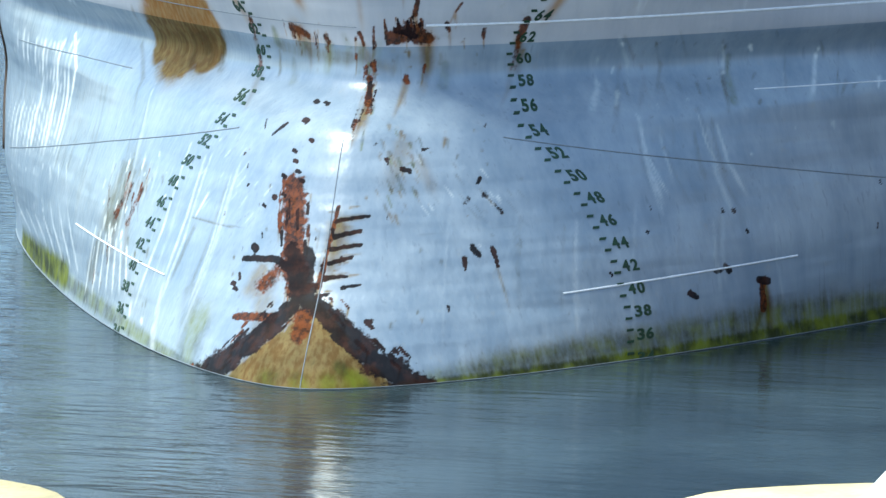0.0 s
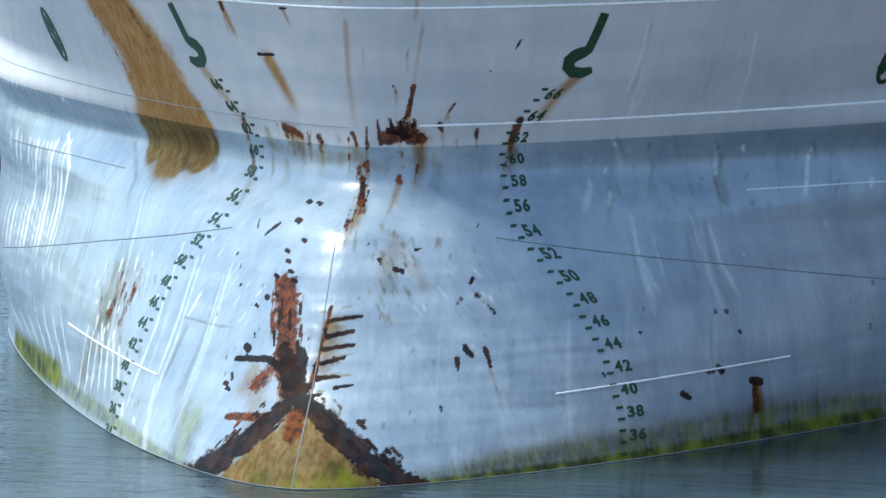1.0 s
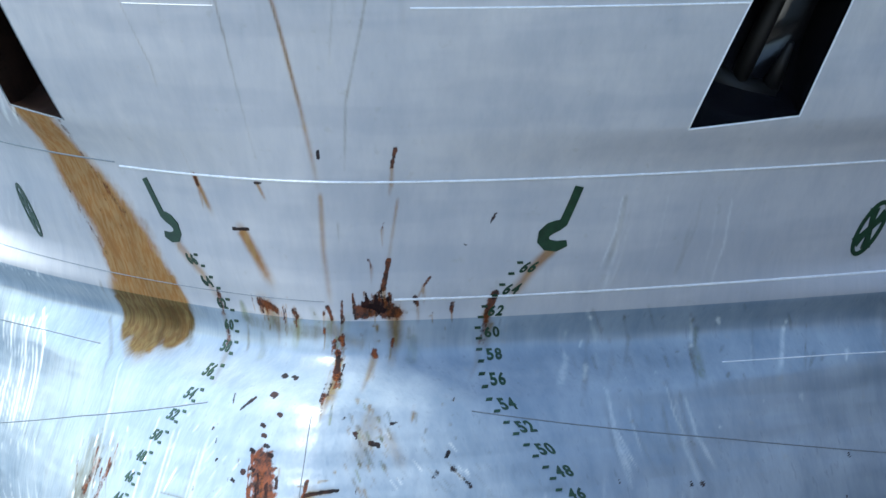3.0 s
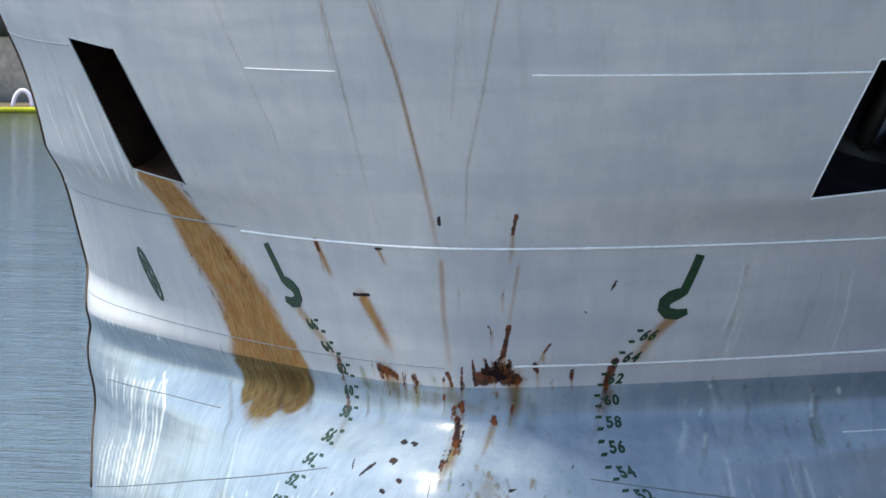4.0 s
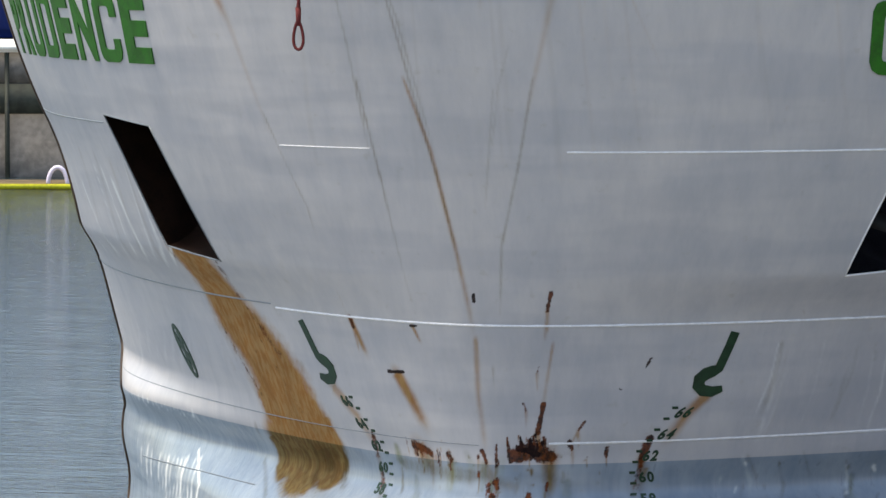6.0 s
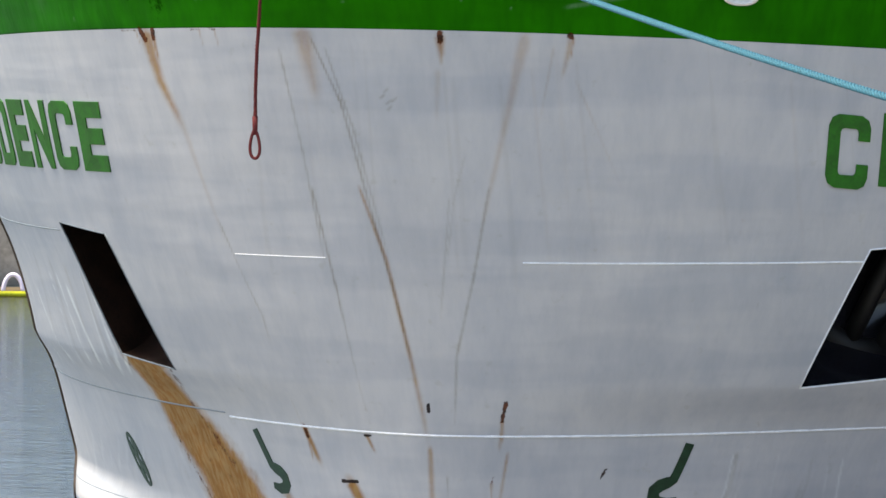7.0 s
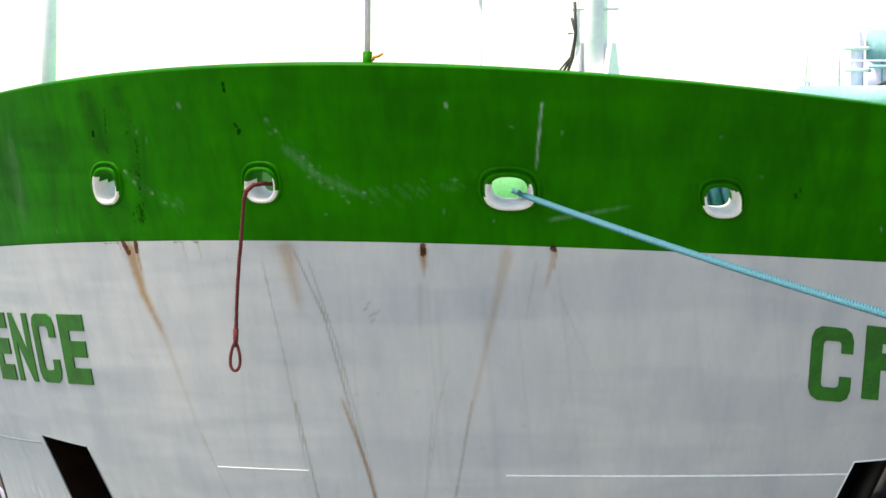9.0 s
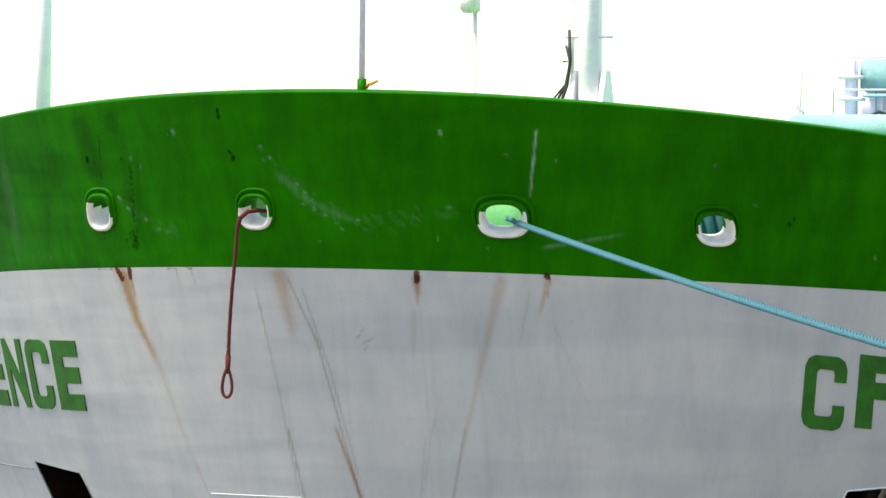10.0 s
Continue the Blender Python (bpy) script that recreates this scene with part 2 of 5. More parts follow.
def smooth(xs, ys, x):
    m = slopes(xs, ys); x = np.clip(x, xs[0], xs[-1]); i = np.clip(np.searchsorted(xs, x) - 1, 0, len(xs) - 2)
    h = xs[i + 1] - xs[i]; t = (x - xs[i]) / h
    return ((2*t**3-3*t*t+1)*ys[i] + (t**3-2*t*t+t)*h*m[i] + (3*t*t-2*t**3)*ys[i+1] + (t**3-t*t)*h*m[i+1])
def hull_y(x, z):
    b, p = np.sqrt(np.asarray(x, float)**2 + 0.09), smooth(HZ, HP, z)
    return smooth(HZ, H0, z) + smooth(HZ, HA, z) * (b ** p - 0.6 * 0.3 ** p) + 1.6 * (b / smooth(HZ, HB, z)) ** smooth(HZ, HN, z)


def outward(x, z):
    e = 0.02
    hx = (hull_y(x + e, z) - hull_y(x - e, z)) / (2 * e)
    hz = (hull_y(x, z + e) - hull_y(x, z - e)) / (2 * e)
    return Vector((float(hx), -1.0, float(hz))).normalized()


def on_hull(x, z, off=0.0):
    """The place on the plating at breadth x and height z, off metres proud of it."""
    return Vector((x, float(hull_y(x, z)), z)) + outward(x, z) * off


KNUCKLE = 2.73


def paint_edge(x):
    return 7.505 - 0.0068 * np.asarray(x) ** 2 - 0.016 * np.asarray(x)


def rail_edge(x):
    x = np.clip(x, -4.6, 4.6)
    return 8.985 - 0.0175 * x ** 2 - 0.022 * x


# marks on the plating: kind, half width at start and end, strength, then points (breadth, height)
MARKS = []


def mark(kind, w0, w1, k, *pts):
    grow = 1.15 if kind in ("rust", "dark") else 1.0
    thin = min(1.0, (w0 + w1) / 0.044)
    MARKS.append((kind, max(w0 * grow, 0.02), max(w1 * grow, 0.02), k * thin ** 0.7, pts))
    if kind == "rust" and 7.55 > pts[0][1] > 0.1:
        x, z = pts[-1]
        fall = 0.1 + 4.5 * w1
        MARKS.append(("stain", w1 * 1.5, w1 * 0.7, 0.8 * k, ((x, z + 0.5 * w1), (x * 0.99, z - 0.5 * fall), (x * 0.98, z - fall))))


def scatter(seed, count, x0, x1, z0, z1, kinds, size, k):
    """Small chips, specks and short runs strewn over a stretch of plating."""
    rnd = random.Random(seed)
    for _ in range(count):
        x, z = rnd.uniform(x0, x1), rnd.uniform(z0, z1)
        w = size * rnd.uniform(0.5, 1.6)
        drop = rnd.uniform(0.2, 3.0) * w
        mark(rnd.choice(kinds), w, w * 0.6, k * rnd.uniform(0.6, 1.1), (x, z), (x + rnd.uniform(-0.5, 0.8) * w, z - drop))


scatter(3, 46, -0.3, 1.3, 0.5, 2.1, ("dirt_and_shade", "stain", "stain", "dark"), 0.022, 0.75)
scatter(5, 40, -1.2, -0.1, 0.3, 2.1, ("dirt_and_shade", "dark", "stain"), 0.018, 0.8)
scatter(6, 30, -3.4, -2.0, 0.1, 1.7, ("dirt_and_shade", "pale", "dirt_and_shade"), 0.03, 0.7)
scatter(7, 26, 1.0, 4.2, 0.2, 2.2, ("dirt_and_shade", "dirt_and_shade", "dark"), 0.014, 0.6)
scatter(8, 40, -2.4, 3.6, 2.9, 7.3, ("dirt_and_shade", "dirt_and_shade", "stain"), 0.013, 0.4)
scatter(9, 36, -4.2, 4.0, 7.6, 8.7, ("pale", "dark", "dark"), 0.014, 0.3)
scatter(10, 30, -0.6, 1.0, 2.5, 2.95, ("rust", "stain", "dirt_and_shade"), 0.02, 0.8)
scatter(12, 24, 1.4, 4.0, 1.6, 2.7, ("dirt_and_shade", "pale"), 0.03, 0.5)


def ragged(seed, count, path, reach_, lean, kinds, w, k):
    """Torn flakes and short streaks strewn along both edges of a wide scrape."""
    rnd = random.Random(seed)
    for _ in range(count):
        i = rnd.randrange(len(path) - 1)
        t = rnd.random()
        (xa, za), (xb, zb) = path[i], path[i + 1]
        x = xa + (xb - xa) * t + rnd.uniform(-reach_, reach_)
        z = za + (zb - za) * t + rnd.uniform(-reach_, reach_)
        long = rnd.uniform(0.03, 0.16)
        mark(rnd.choice(kinds), w * rnd.uniform(0.5, 1.3), w * 0.5, k, (x, z), (x + lean[0] * long, z + lean[1] * long))


ragged(21, 46, [(-0.25, 0.62), (-0.60, 0.33), (-1.15, 0.0)], 0.13, (-0.8, -0.75), ("dark", "dark", "rust", "stain"), 0.024, 0.9)
ragged(22, 46, [(0.05, 0.68), (0.50, 0.36), (0.98, 0.0)], 0.12, (0.7, -0.6), ("dark", "dark", "rust", "stain"), 0.026, 0.9)
ragged(23, 40, [(-0.45, 1.6), (-0.36, 1.2), (-0.2, 0.8)], 0.15, (0.2, -1.0), ("rust", "dark", "rust"), 0.024, 0.9)
ragged(24, 26, [(0.05, 1.42), (0.1, 1.0), (0.02, 0.7)], 0.14, (0.9, 0.12), ("dark", "stain", "stain"), 0.022, 0.9)
ragged(25, 30, [(0.02, 2.62), (0.06, 2.3), (0.1, 2.08)], 0.07, (0.1, -1.0), ("rust", "stain", "algae", "dark"), 0.016, 0.9)
ragged(26, 34, [(0.2, 2.8), (0.36, 2.84), (0.52, 2.8)], 0.06, (-0.1, 1.0), ("rust", "rust", "dark"), 0.017, 1.0)
ragged(27, 26, [(-0.85, 2.88), (-0.6, 2.82), (-0.4, 2.8)], 0.05, (0.1, -1.0), ("rust", "stain"), 0.014, 0.9)
ragged(28, 40, [(0.4, 2.0), (0.55, 1.75), (0.45, 1.5)], 0.17, (0.4, -0.8), ("stain", "algae", "dirt_and_shade", "stain"), 0.03, 0.6)
ragged(29, 40, [(-2.5, 1.55), (-2.75, 1.1), (-3.0, 0.45)], 0.22, (-0.2, -1.0), ("dirt_and_shade", "dirt_and_shade", "rust", "pale"), 0.035, 0.7)
ragged(30, 30, [(0.7, 1.7), (1.1, 1.5), (1.4, 1.2)], 0.2, (0.6, -0.7), ("dirt_and_shade", "dirt_and_shade", "pale"), 0.02, 0.5)
ragged(31, 36, [(-1.6, 1.8), (-1.2, 1.6), (-0.9, 1.3)], 0.25, (-0.6, -0.7), ("dirt_and_shade", "pale"), 0.014, 0.5)
def runs(seed, count, x0, x1, top, low, lean, kinds, w, k):
    """Uneven streaks that water and fenders left down the plating."""
    rnd = random.Random(seed)
    for _ in range(count):
        x = rnd.uniform(x0, x1)
        za, zb = top + rnd.uniform(-0.25, 0.1), low + rnd.uniform(-0.15, 0.35)
        dx, wide = lean * (za - zb) + rnd.uniform(-0.05, 0.05), w * rnd.uniform(0.6, 1.8)
        mark(rnd.choice(kinds), wide * 0.7, wide, k * rnd.uniform(0.5, 1.2), (x, za), (x + dx * 0.4, (za + zb) / 2), (x + dx, zb))


runs(41, 14, 2.1, 2.8, 2.1, 1.25, 0.42, ("pale", "pale", "dirt_and_shade"), 0.034, 0.32)
runs(42, 16, 1.7, 4.4, 2.7, 2.1, 0.15, ("dirt_and_shade", "dirt_and_shade", "pale"), 0.035, 0.42)
runs(43, 12, 2.3, 3.3, 3.7, 2.95, -0.3, ("pale", "dirt_and_shade"), 0.03, 0.35)
runs(44, 16, -1.1, 0.7, 2.72, 2.5, 0.0, ("dirt_and_shade", "stain", "algae"), 0.06, 0.5)
runs(45, 18, -4.0, -2.2, 2.1, 0.6, -0.1, ("pale", "dirt_and_shade", "dirt_and_shade"), 0.035, 0.38)
runs(46, 12, -1.9, -1.1, 1.7, 0.3, -0.25, ("pale", "dirt_and_shade"), 0.03, 0.4)
runs(47, 14, 0.9, 3.4, 1.3, 0.3, 0.12, ("dirt_and_shade", "dirt_and_shade", "pale"), 0.03, 0.22)
runs(48, 22, -3.4, 3.6, 7.3, 5.2, 0.0, ("dirt_and_shade", "dirt_and_shade", "stain"), 0.03, 0.16)
runs(49, 16, -4.4, -1.6, 8.7, 7.7, -0.05, ("dirt_and_shade", "dark", "dirt_and_shade"), 0.05, 0.3)
runs(50, 10, 0.6, 4.2, 8.6, 7.7, 0.0, ("dirt_and_shade", "dirt_and_shade"), 0.09, 0.22)
mark("dirt_and_shade", 0.12, 0.1, 0.5, (-1.0, 2.66), (-0.2, 2.62), (0.6, 2.62))
ragged(33, 70, [(-1.0, 8.55), (-0.6, 8.12), (-0.1, 7.9), (0.7, 8.02)], 0.07, (0.6, -0.5), ("pale",), 0.012, 0.16)
ragged(34, 40, [(-2.6, 8.15), (-2.2, 7.9), (-1.9, 7.8)], 0.06, (0.6, -0.5), ("pale",), 0.012, 0.14)
mark("dark", 0.095, 0.199, 0.85, (-0.16, 0.79), (-0.29, 0.57), (-0.54, 0.37), (-0.81, 0.15), (-1.12, -0.05))
mark("stain", 0.12, 0.16, 1.8, (0.5, 0.16), (0.8, -0.15))
mark("stain", 0.14, 0.12, 2.0, (-0.06, 0.64), (0.12, 0.5), (0.3, 0.36))
mark("dark", 0.09, 0.2, 0.95, (-0.09, 0.74), (0.24, 0.51), (0.50, 0.29), (0.73, 0.13), (0.91, -0.01))
mark("stain", 0.154, 0.454, 2.6, (-0.09, 0.46), (-0.04, 0.16), (0.03, -0.28))
mark("rust", 0.123, 0.084, 0.8, (-0.10, 0.59), (-0.10, 0.42))
mark("stain", 0.117, 0.247, 2.4, (-0.11, 0.52), (-0.24, 0.23), (-0.40, -0.05), (-0.36, -0.32))
mark("stain", 0.112, 0.209, 2.4, (-0.11, 0.52), (-0.14, 0.24), (-0.20, -0.03), (-0.15, -0.29))
mark("stain", 0.106, 0.191, 2.4, (-0.11, 0.52), (-0.05, 0.25), (-0.01, -0.01), (0.03, -0.28))
mark("stain", 0.100, 0.192, 2.4, (-0.11, 0.52), (0.04, 0.25), (0.16, -0.01), (0.19, -0.28))
mark("stain", 0.097, 0.192, 2.4, (-0.11, 0.52), (0.14, 0.25), (0.34, -0.01), (0.37, -0.28))
mark("stain", 0.096, 0.195, 2.4, (-0.11, 0.52), (0.21, 0.25), (0.49, -0.02), (0.52, -0.29))
mark("algae", 0.184, 0.179, 0.55, (-0.33, 0.07), (-0.28, -0.22))
mark("algae", 0.146, 0.144, 0.55, (-0.03, 0.10), (0.02, -0.19))
mark("algae", 0.144, 0.143, 0.55, (0.23, 0.10), (0.27, -0.19))
mark("algae", 0.145, 0.145, 0.55, (0.41, 0.09), (0.44, -0.20))
mark("rust", 0.154, 0.132, 1, (-0.43, 1.57), (-0.36, 1.27), (-0.33, 1.01), (-0.19, 0.78))
mark("dark", 0.089, 0.122, 0.9, (-0.35, 1.09), (-0.25, 0.92), (-0.09, 0.74))
mark("dark", 0.034, 0.053, 0.9, (-0.85, 0.95), (-0.48, 0.99), (-0.21, 0.88))
mark("dark", 0.040, 0.040, 1, (-0.77, 1.06), (-0.73, 1.04))
mark("dark", 0.022, 0.022, 0.9, (-0.74, 1.40), (-0.71, 1.39))
mark("dark", 0.022, 0.022, 0.9, (-0.90, 0.71), (-0.86, 0.70))
mark("dark", 0.022, 0.022, 0.9, (-0.94, 0.75), (-0.90, 0.74))
mark("dark", 0.022, 0.022, 0.9, (-0.64, 1.48), (-0.61, 1.47))
mark("dark", 0.022, 0.022, 0.9, (-0.58, 1.66), (-0.54, 1.65))
mark("dark", 0.022, 0.022, 0.9, (-0.43, 1.71), (-0.39, 1.70))
mark("dark", 0.022, 0.022, 0.9, (-0.48, 1.79), (-0.44, 1.78))
mark("dark", 0.029, 0.028, 0.9, (-0.48, 2.11), (-0.44, 2.10))
mark("dark", 0.023, 0.023, 0.9, (-0.35, 1.97), (-0.32, 1.96))
mark("dark", 0.022, 0.022, 0.9, (-0.51, 1.87), (-0.47, 1.86))
mark("dark", 0.031, 0.031, 0.9, (-0.34, 2.25), (-0.30, 2.24))
mark("dark", 0.031, 0.031, 0.9, (-0.45, 2.25), (-0.41, 2.24))
mark("dark", 0.022, 0.022, 0.9, (-0.54, 1.51), (-0.50, 1.50))
mark("dark", 0.022, 0.022, 0.9, (-0.37, 1.64), (-0.33, 1.63))
mark("dark", 0.028, 0.031, 0.7, (-0.78, 1.97), (-0.66, 2.06))
mark("rust", 0.106, 0.152, 0.6, (-0.41, 0.95), (-0.55, 0.80))
mark("stain", 0.171, 0.150, 0.55, (-0.59, 0.93), (-0.73, 0.73), (-0.32, 0.65))
mark("rust", 0.041, 0.070, 0.9, (-0.82, 0.50), (-0.41, 0.54))
mark("dark", 0.029, 0.020, 0.95, (0.05, 1.34), (0.31, 1.38))
mark("stain", 0.052, 0.051, 0.9, (0.05, 1.34), (0.31, 1.38))
mark("dark", 0.029, 0.020, 0.95, (0.05, 1.21), (0.26, 1.26))
mark("stain", 0.052, 0.051, 0.9, (0.05, 1.21), (0.26, 1.26))
mark("dark", 0.029, 0.020, 0.95, (0.04, 1.11), (0.28, 1.15))
mark("stain", 0.053, 0.051, 0.9, (0.04, 1.11), (0.28, 1.15))
mark("dark", 0.029, 0.020, 0.95, (0.04, 1.00), (0.22, 1.05))
mark("stain", 0.053, 0.051, 0.9, (0.04, 1.00), (0.22, 1.05))
mark("dark", 0.030, 0.021, 0.95, (0.01, 0.88), (0.21, 0.90))
mark("stain", 0.055, 0.052, 0.9, (0.01, 0.88), (0.21, 0.90))
mark("stain", 0.171, 0.147, 0.75, (0.08, 1.33), (0.04, 0.86))
mark("rust", 0.023, 0.037, 0.9, (0.04, 1.45), (-0.02, 0.81))
mark("dark", 0.100, 0.133, 1, (-0.23, 0.84), (-0.08, 0.72))
mark("dark", 0.070, 0.069, 0.9, (-0.16, 1.07), (-0.14, 0.85))
mark("dirt_and_shade", 0.016, 0.016, 0.8, (-1.61, 1.17), (-1.14, 1.17), (-0.47, 1.21))
mark("dirt_and_shade", 0.015, 0.013, 0.7, (-0.04, 2.13), (-0.10, 1.16), (-0.10, 0.50), (-0.06, 0.03))
mark("dirt_and_shade", 0.015, 0.012, 0.6, (-0.09, 2.69), (0.03, 2.18), (-0.05, 0.94), (0.02, 0.34))
mark("rust", 0.040, 0.049, 1, (0.03, 2.45), (0.08, 2.26))
mark("dark", 0.025, 0.030, 0.8, (0.04, 2.42), (0.06, 2.30))
mark("stain", 0.055, 0.064, 0.8, (0.07, 2.28), (0.13, 2.05))
mark("rust", 0.041, 0.042, 0.8, (0.33, 2.47), (0.34, 2.42))
mark("stain", 0.030, 0.025, 0.6, (0.34, 2.40), (0.39, 2.23))
mark("stain", 0.147, 0.196, 0.42, (0.48, 1.98), (0.46, 1.75), (0.45, 1.53))
mark("stain", 0.025, 0.030, 0.8, (0.44, 2.06), (0.44, 1.75))
mark("dark", 0.032, 0.032, 0.9, (0.51, 1.75), (0.57, 1.73))
mark("stain", 0.107, 0.107, 0.4, (0.62, 1.83), (0.80, 1.51))
mark("dark", 0.023, 0.023, 0.6, (0.64, 1.90), (0.67, 1.91))
mark("dark", 0.035, 0.035, 0.4, (1.03, 1.45), (1.05, 1.49))
mark("dark", 0.039, 0.028, 0.55, (1.16, 1.51), (1.31, 1.35))
mark("dark", 0.050, 0.039, 0.65, (1.14, 1.08), (1.19, 1.02))
mark("dark", 0.028, 0.022, 0.75, (1.28, 1.07), (1.34, 0.92))
mark("stain", 0.028, 0.028, 0.5, (1.33, 0.93), (1.50, 0.51))
mark("dirt_and_shade", 0.010, 0.010, 0.55, (0.71, 1.21), (1.47, 1.23))
mark("dark", 0.035, 0.035, 0.3, (0.76, 1.44), (0.80, 1.46))
mark("dirt_and_shade", 0.380, 0.444, 0.75, (-2.65, 1.43), (-2.80, 1.07), (-2.80, 0.77))
mark("dirt_and_shade", 0.190, 0.254, 0.6, (-2.96, 0.74), (-3.15, 0.28))
mark("dirt_and_shade", 0.216, 0.155, 0.5, (-2.54, 1.41), (-2.33, 1.25))
mark("rust", 0.089, 0.089, 0.55, (-2.60, 1.25), (-2.77, 0.98))
mark("rust", 0.063, 0.076, 0.5, (-2.42, 1.24), (-2.55, 0.95))
mark("algae", 0.343, 0.358, 0.5, (-1.26, 0.38), (-1.33, 0.12))
mark("dirt_and_shade", 0.246, 0.254, 0.4, (-1.44, 0.66), (-1.40, 0.31))
mark("dark", 0.042, 0.036, 1, (3.22, 0.57), (3.28, 0.54))
mark("stain", 0.074, 0.119, 0.95, (3.25, 0.54), (3.30, 0.28), (3.34, 0.03))
mark("rust", 0.054, 0.042, 0.9, (3.24, 0.54), (3.26, 0.31))
mark("dark", 0.030, 0.030, 1, (2.91, 0.69), (2.94, 0.69))
mark("dark", 0.037, 0.037, 1, (2.97, 0.72), (3.00, 0.68))
mark("dark", 0.033, 0.025, 0.9, (2.74, 0.53), (2.79, 0.49))
mark("dark", 0.023, 0.023, 0.8, (2.90, 1.21), (2.91, 1.19))
mark("dark", 0.023, 0.023, 0.8, (2.98, 1.20), (2.99, 1.18))
mark("dark", 0.023, 0.023, 0.8, (3.10, 1.01), (3.11, 0.99))
mark("dark", 0.025, 0.025, 0.8, (4.03, 1.29), (4.04, 1.27))
mark("dark", 0.021, 0.021, 0.8, (2.16, 0.78), (2.17, 0.76))
mark("dark", 0.021, 0.021, 0.8, (2.38, 1.09), (2.39, 1.08))
mark("stain", 0.12, 0.2, 1.8, (0.12, 0.42), (0.42, 0.16), (0.66, -0.08))
mark("algae", 0.1, 0.2, 0.7, (0.3, 0.2), (0.56, -0.02), (0.7, -0.2))
mark("stain", 0.12, 0.2, 1.6, (-0.22, 0.42), (-0.5, 0.16), (-0.76, -0.08))
mark("dirt_and_shade", 0.26, 0.34, 0.55, (1.3, 0.1), (2.4, 0.16), (3.3, 0.2), (4.3, 0.2))
mark("algae", 0.16, 0.2, 0.5, (2.9, 0.2), (3.5, 0.22), (4.3, 0.16))
mark("algae", 0.107, 0.195, 0.95, (0.83, -0.00), (1.54, 0.02), (2.31, 0.03), (3.08, 0.04), (3.54, 0.06), (4.13, 0.04))
mark("algae", 0.194, 0.287, 0.5, (0.99, 0.03), (1.54, 0.08), (2.30, 0.13), (3.07, 0.13), (4.12, 0.13))
mark("algae", 0.228, 0.228, 0.95, (-5.11, 0.07), (-4.26, 0.16), (-3.68, 0.20))
mark("algae", 0.165, 0.073, 0.6, (-3.75, 0.16), (-2.57, 0.14), (-1.56, 0.05), (-0.64, -0.00))
mark("dirt_and_shade", 0.046, 0.038, 0.6, (2.75, 2.60), (2.73, 2.34), (2.85, 2.02))
mark("algae", 0.060, 0.079, 0.4, (2.76, 2.49), (2.87, 2.11))
mark("dirt_and_shade", 0.023, 0.043, 0.4, (1.99, 2.69), (2.01, 2.31), (2.21, 1.85))
mark("dirt_and_shade", 0.023, 0.043, 0.3, (2.14, 2.68), (2.16, 2.30), (2.36, 1.83))
mark("dirt_and_shade", 0.023, 0.044, 0.45, (2.27, 2.67), (2.29, 2.29), (2.48, 1.82))
mark("dirt_and_shade", 0.024, 0.044, 0.35, (2.39, 2.66), (2.42, 2.28), (2.61, 1.81))
mark("dirt_and_shade", 0.024, 0.045, 0.5, (2.53, 2.64), (2.56, 2.27), (2.74, 1.79))
mark("dirt_and_shade", 0.024, 0.045, 0.3, (2.60, 2.64), (2.64, 2.26), (2.81, 1.78))
mark("dirt_and_shade", 0.023, 0.042, 0.25, (1.85, 2.70), (1.86, 2.32), (2.07, 1.86))
mark("stain", 0.5, 0.66, 1.6, (-3.62, 4.75), (-3.43, 4.42), (-3.12, 3.90), (-2.64, 3.45), (-2.38, 3.16), (-2.18, 2.79), (-2.07, 2.61))
mark("stain", 0.62, 0.55, 2.4, (-2.66, 3.3), (-2.42, 2.9), (-2.34, 2.62), (-2.24, 2.48))
mark("stain", 0.34, 0.3, 2.2, (-2.2, 3.1), (-2.05, 2.78), (-1.95, 2.5), (-1.94, 2.44))
mark("stain", 0.32, 0.26, 1.9, (-2.7, 2.7), (-2.6, 2.48), (-2.52, 2.38))
mark("stain", 0.42, 0.3, 0.55, (-2.5, 2.5), (-2.36, 2.28), (-2.26, 2.12))
mark("dirt_and_shade", 0.3, 0.2, 0.6, (-2.05, 2.66), (-1.98, 2.42))
mark("stain", 0.22, 0.18, 1.6, (-1.98, 2.95), (-1.86, 2.74), (-1.8, 2.46))
mark("stain", 0.2, 0.2, 1.2, (-2.3, 2.5), (-2.2, 2.34))
mark("dirt_and_shade", 0.101, 0.097, 0.3, (-2.50, 2.60), (-2.46, 2.35), (-2.33, 2.20))
mark("dirt_and_shade", 0.101, 0.089, 0.42, (-2.33, 2.63), (-2.32, 2.36), (-2.27, 2.32))
mark("dirt_and_shade", 0.101, 0.092, 0.54, (-2.17, 2.65), (-2.18, 2.38), (-2.10, 2.28))
mark("dirt_and_shade", 0.097, 0.091, 0.3, (-2.02, 2.67), (-2.05, 2.40), (-1.94, 2.25))
mark("dirt_and_shade", 0.091, 0.087, 0.42, (-1.86, 2.69), (-1.92, 2.41), (-1.88, 2.37))
mark("dirt_and_shade", 0.086, 0.088, 0.54, (-1.72, 2.71), (-1.78, 2.43), (-1.72, 2.33))
mark("rust", 0.06, 0.06, 0.4, (-3.04, 4.47), (-2.88, 4.03), (-2.44, 3.53))
mark("rust", 0.05, 0.05, 0.35, (-3.75, 4.43), (-3.23, 3.60), (-2.84, 3.09))
mark("dirt_and_shade", 0.038, 0.051, 0.15, (-3.75, 4.42), (-3.45, 3.80), (-2.94, 3.08), (-2.90, 2.63))
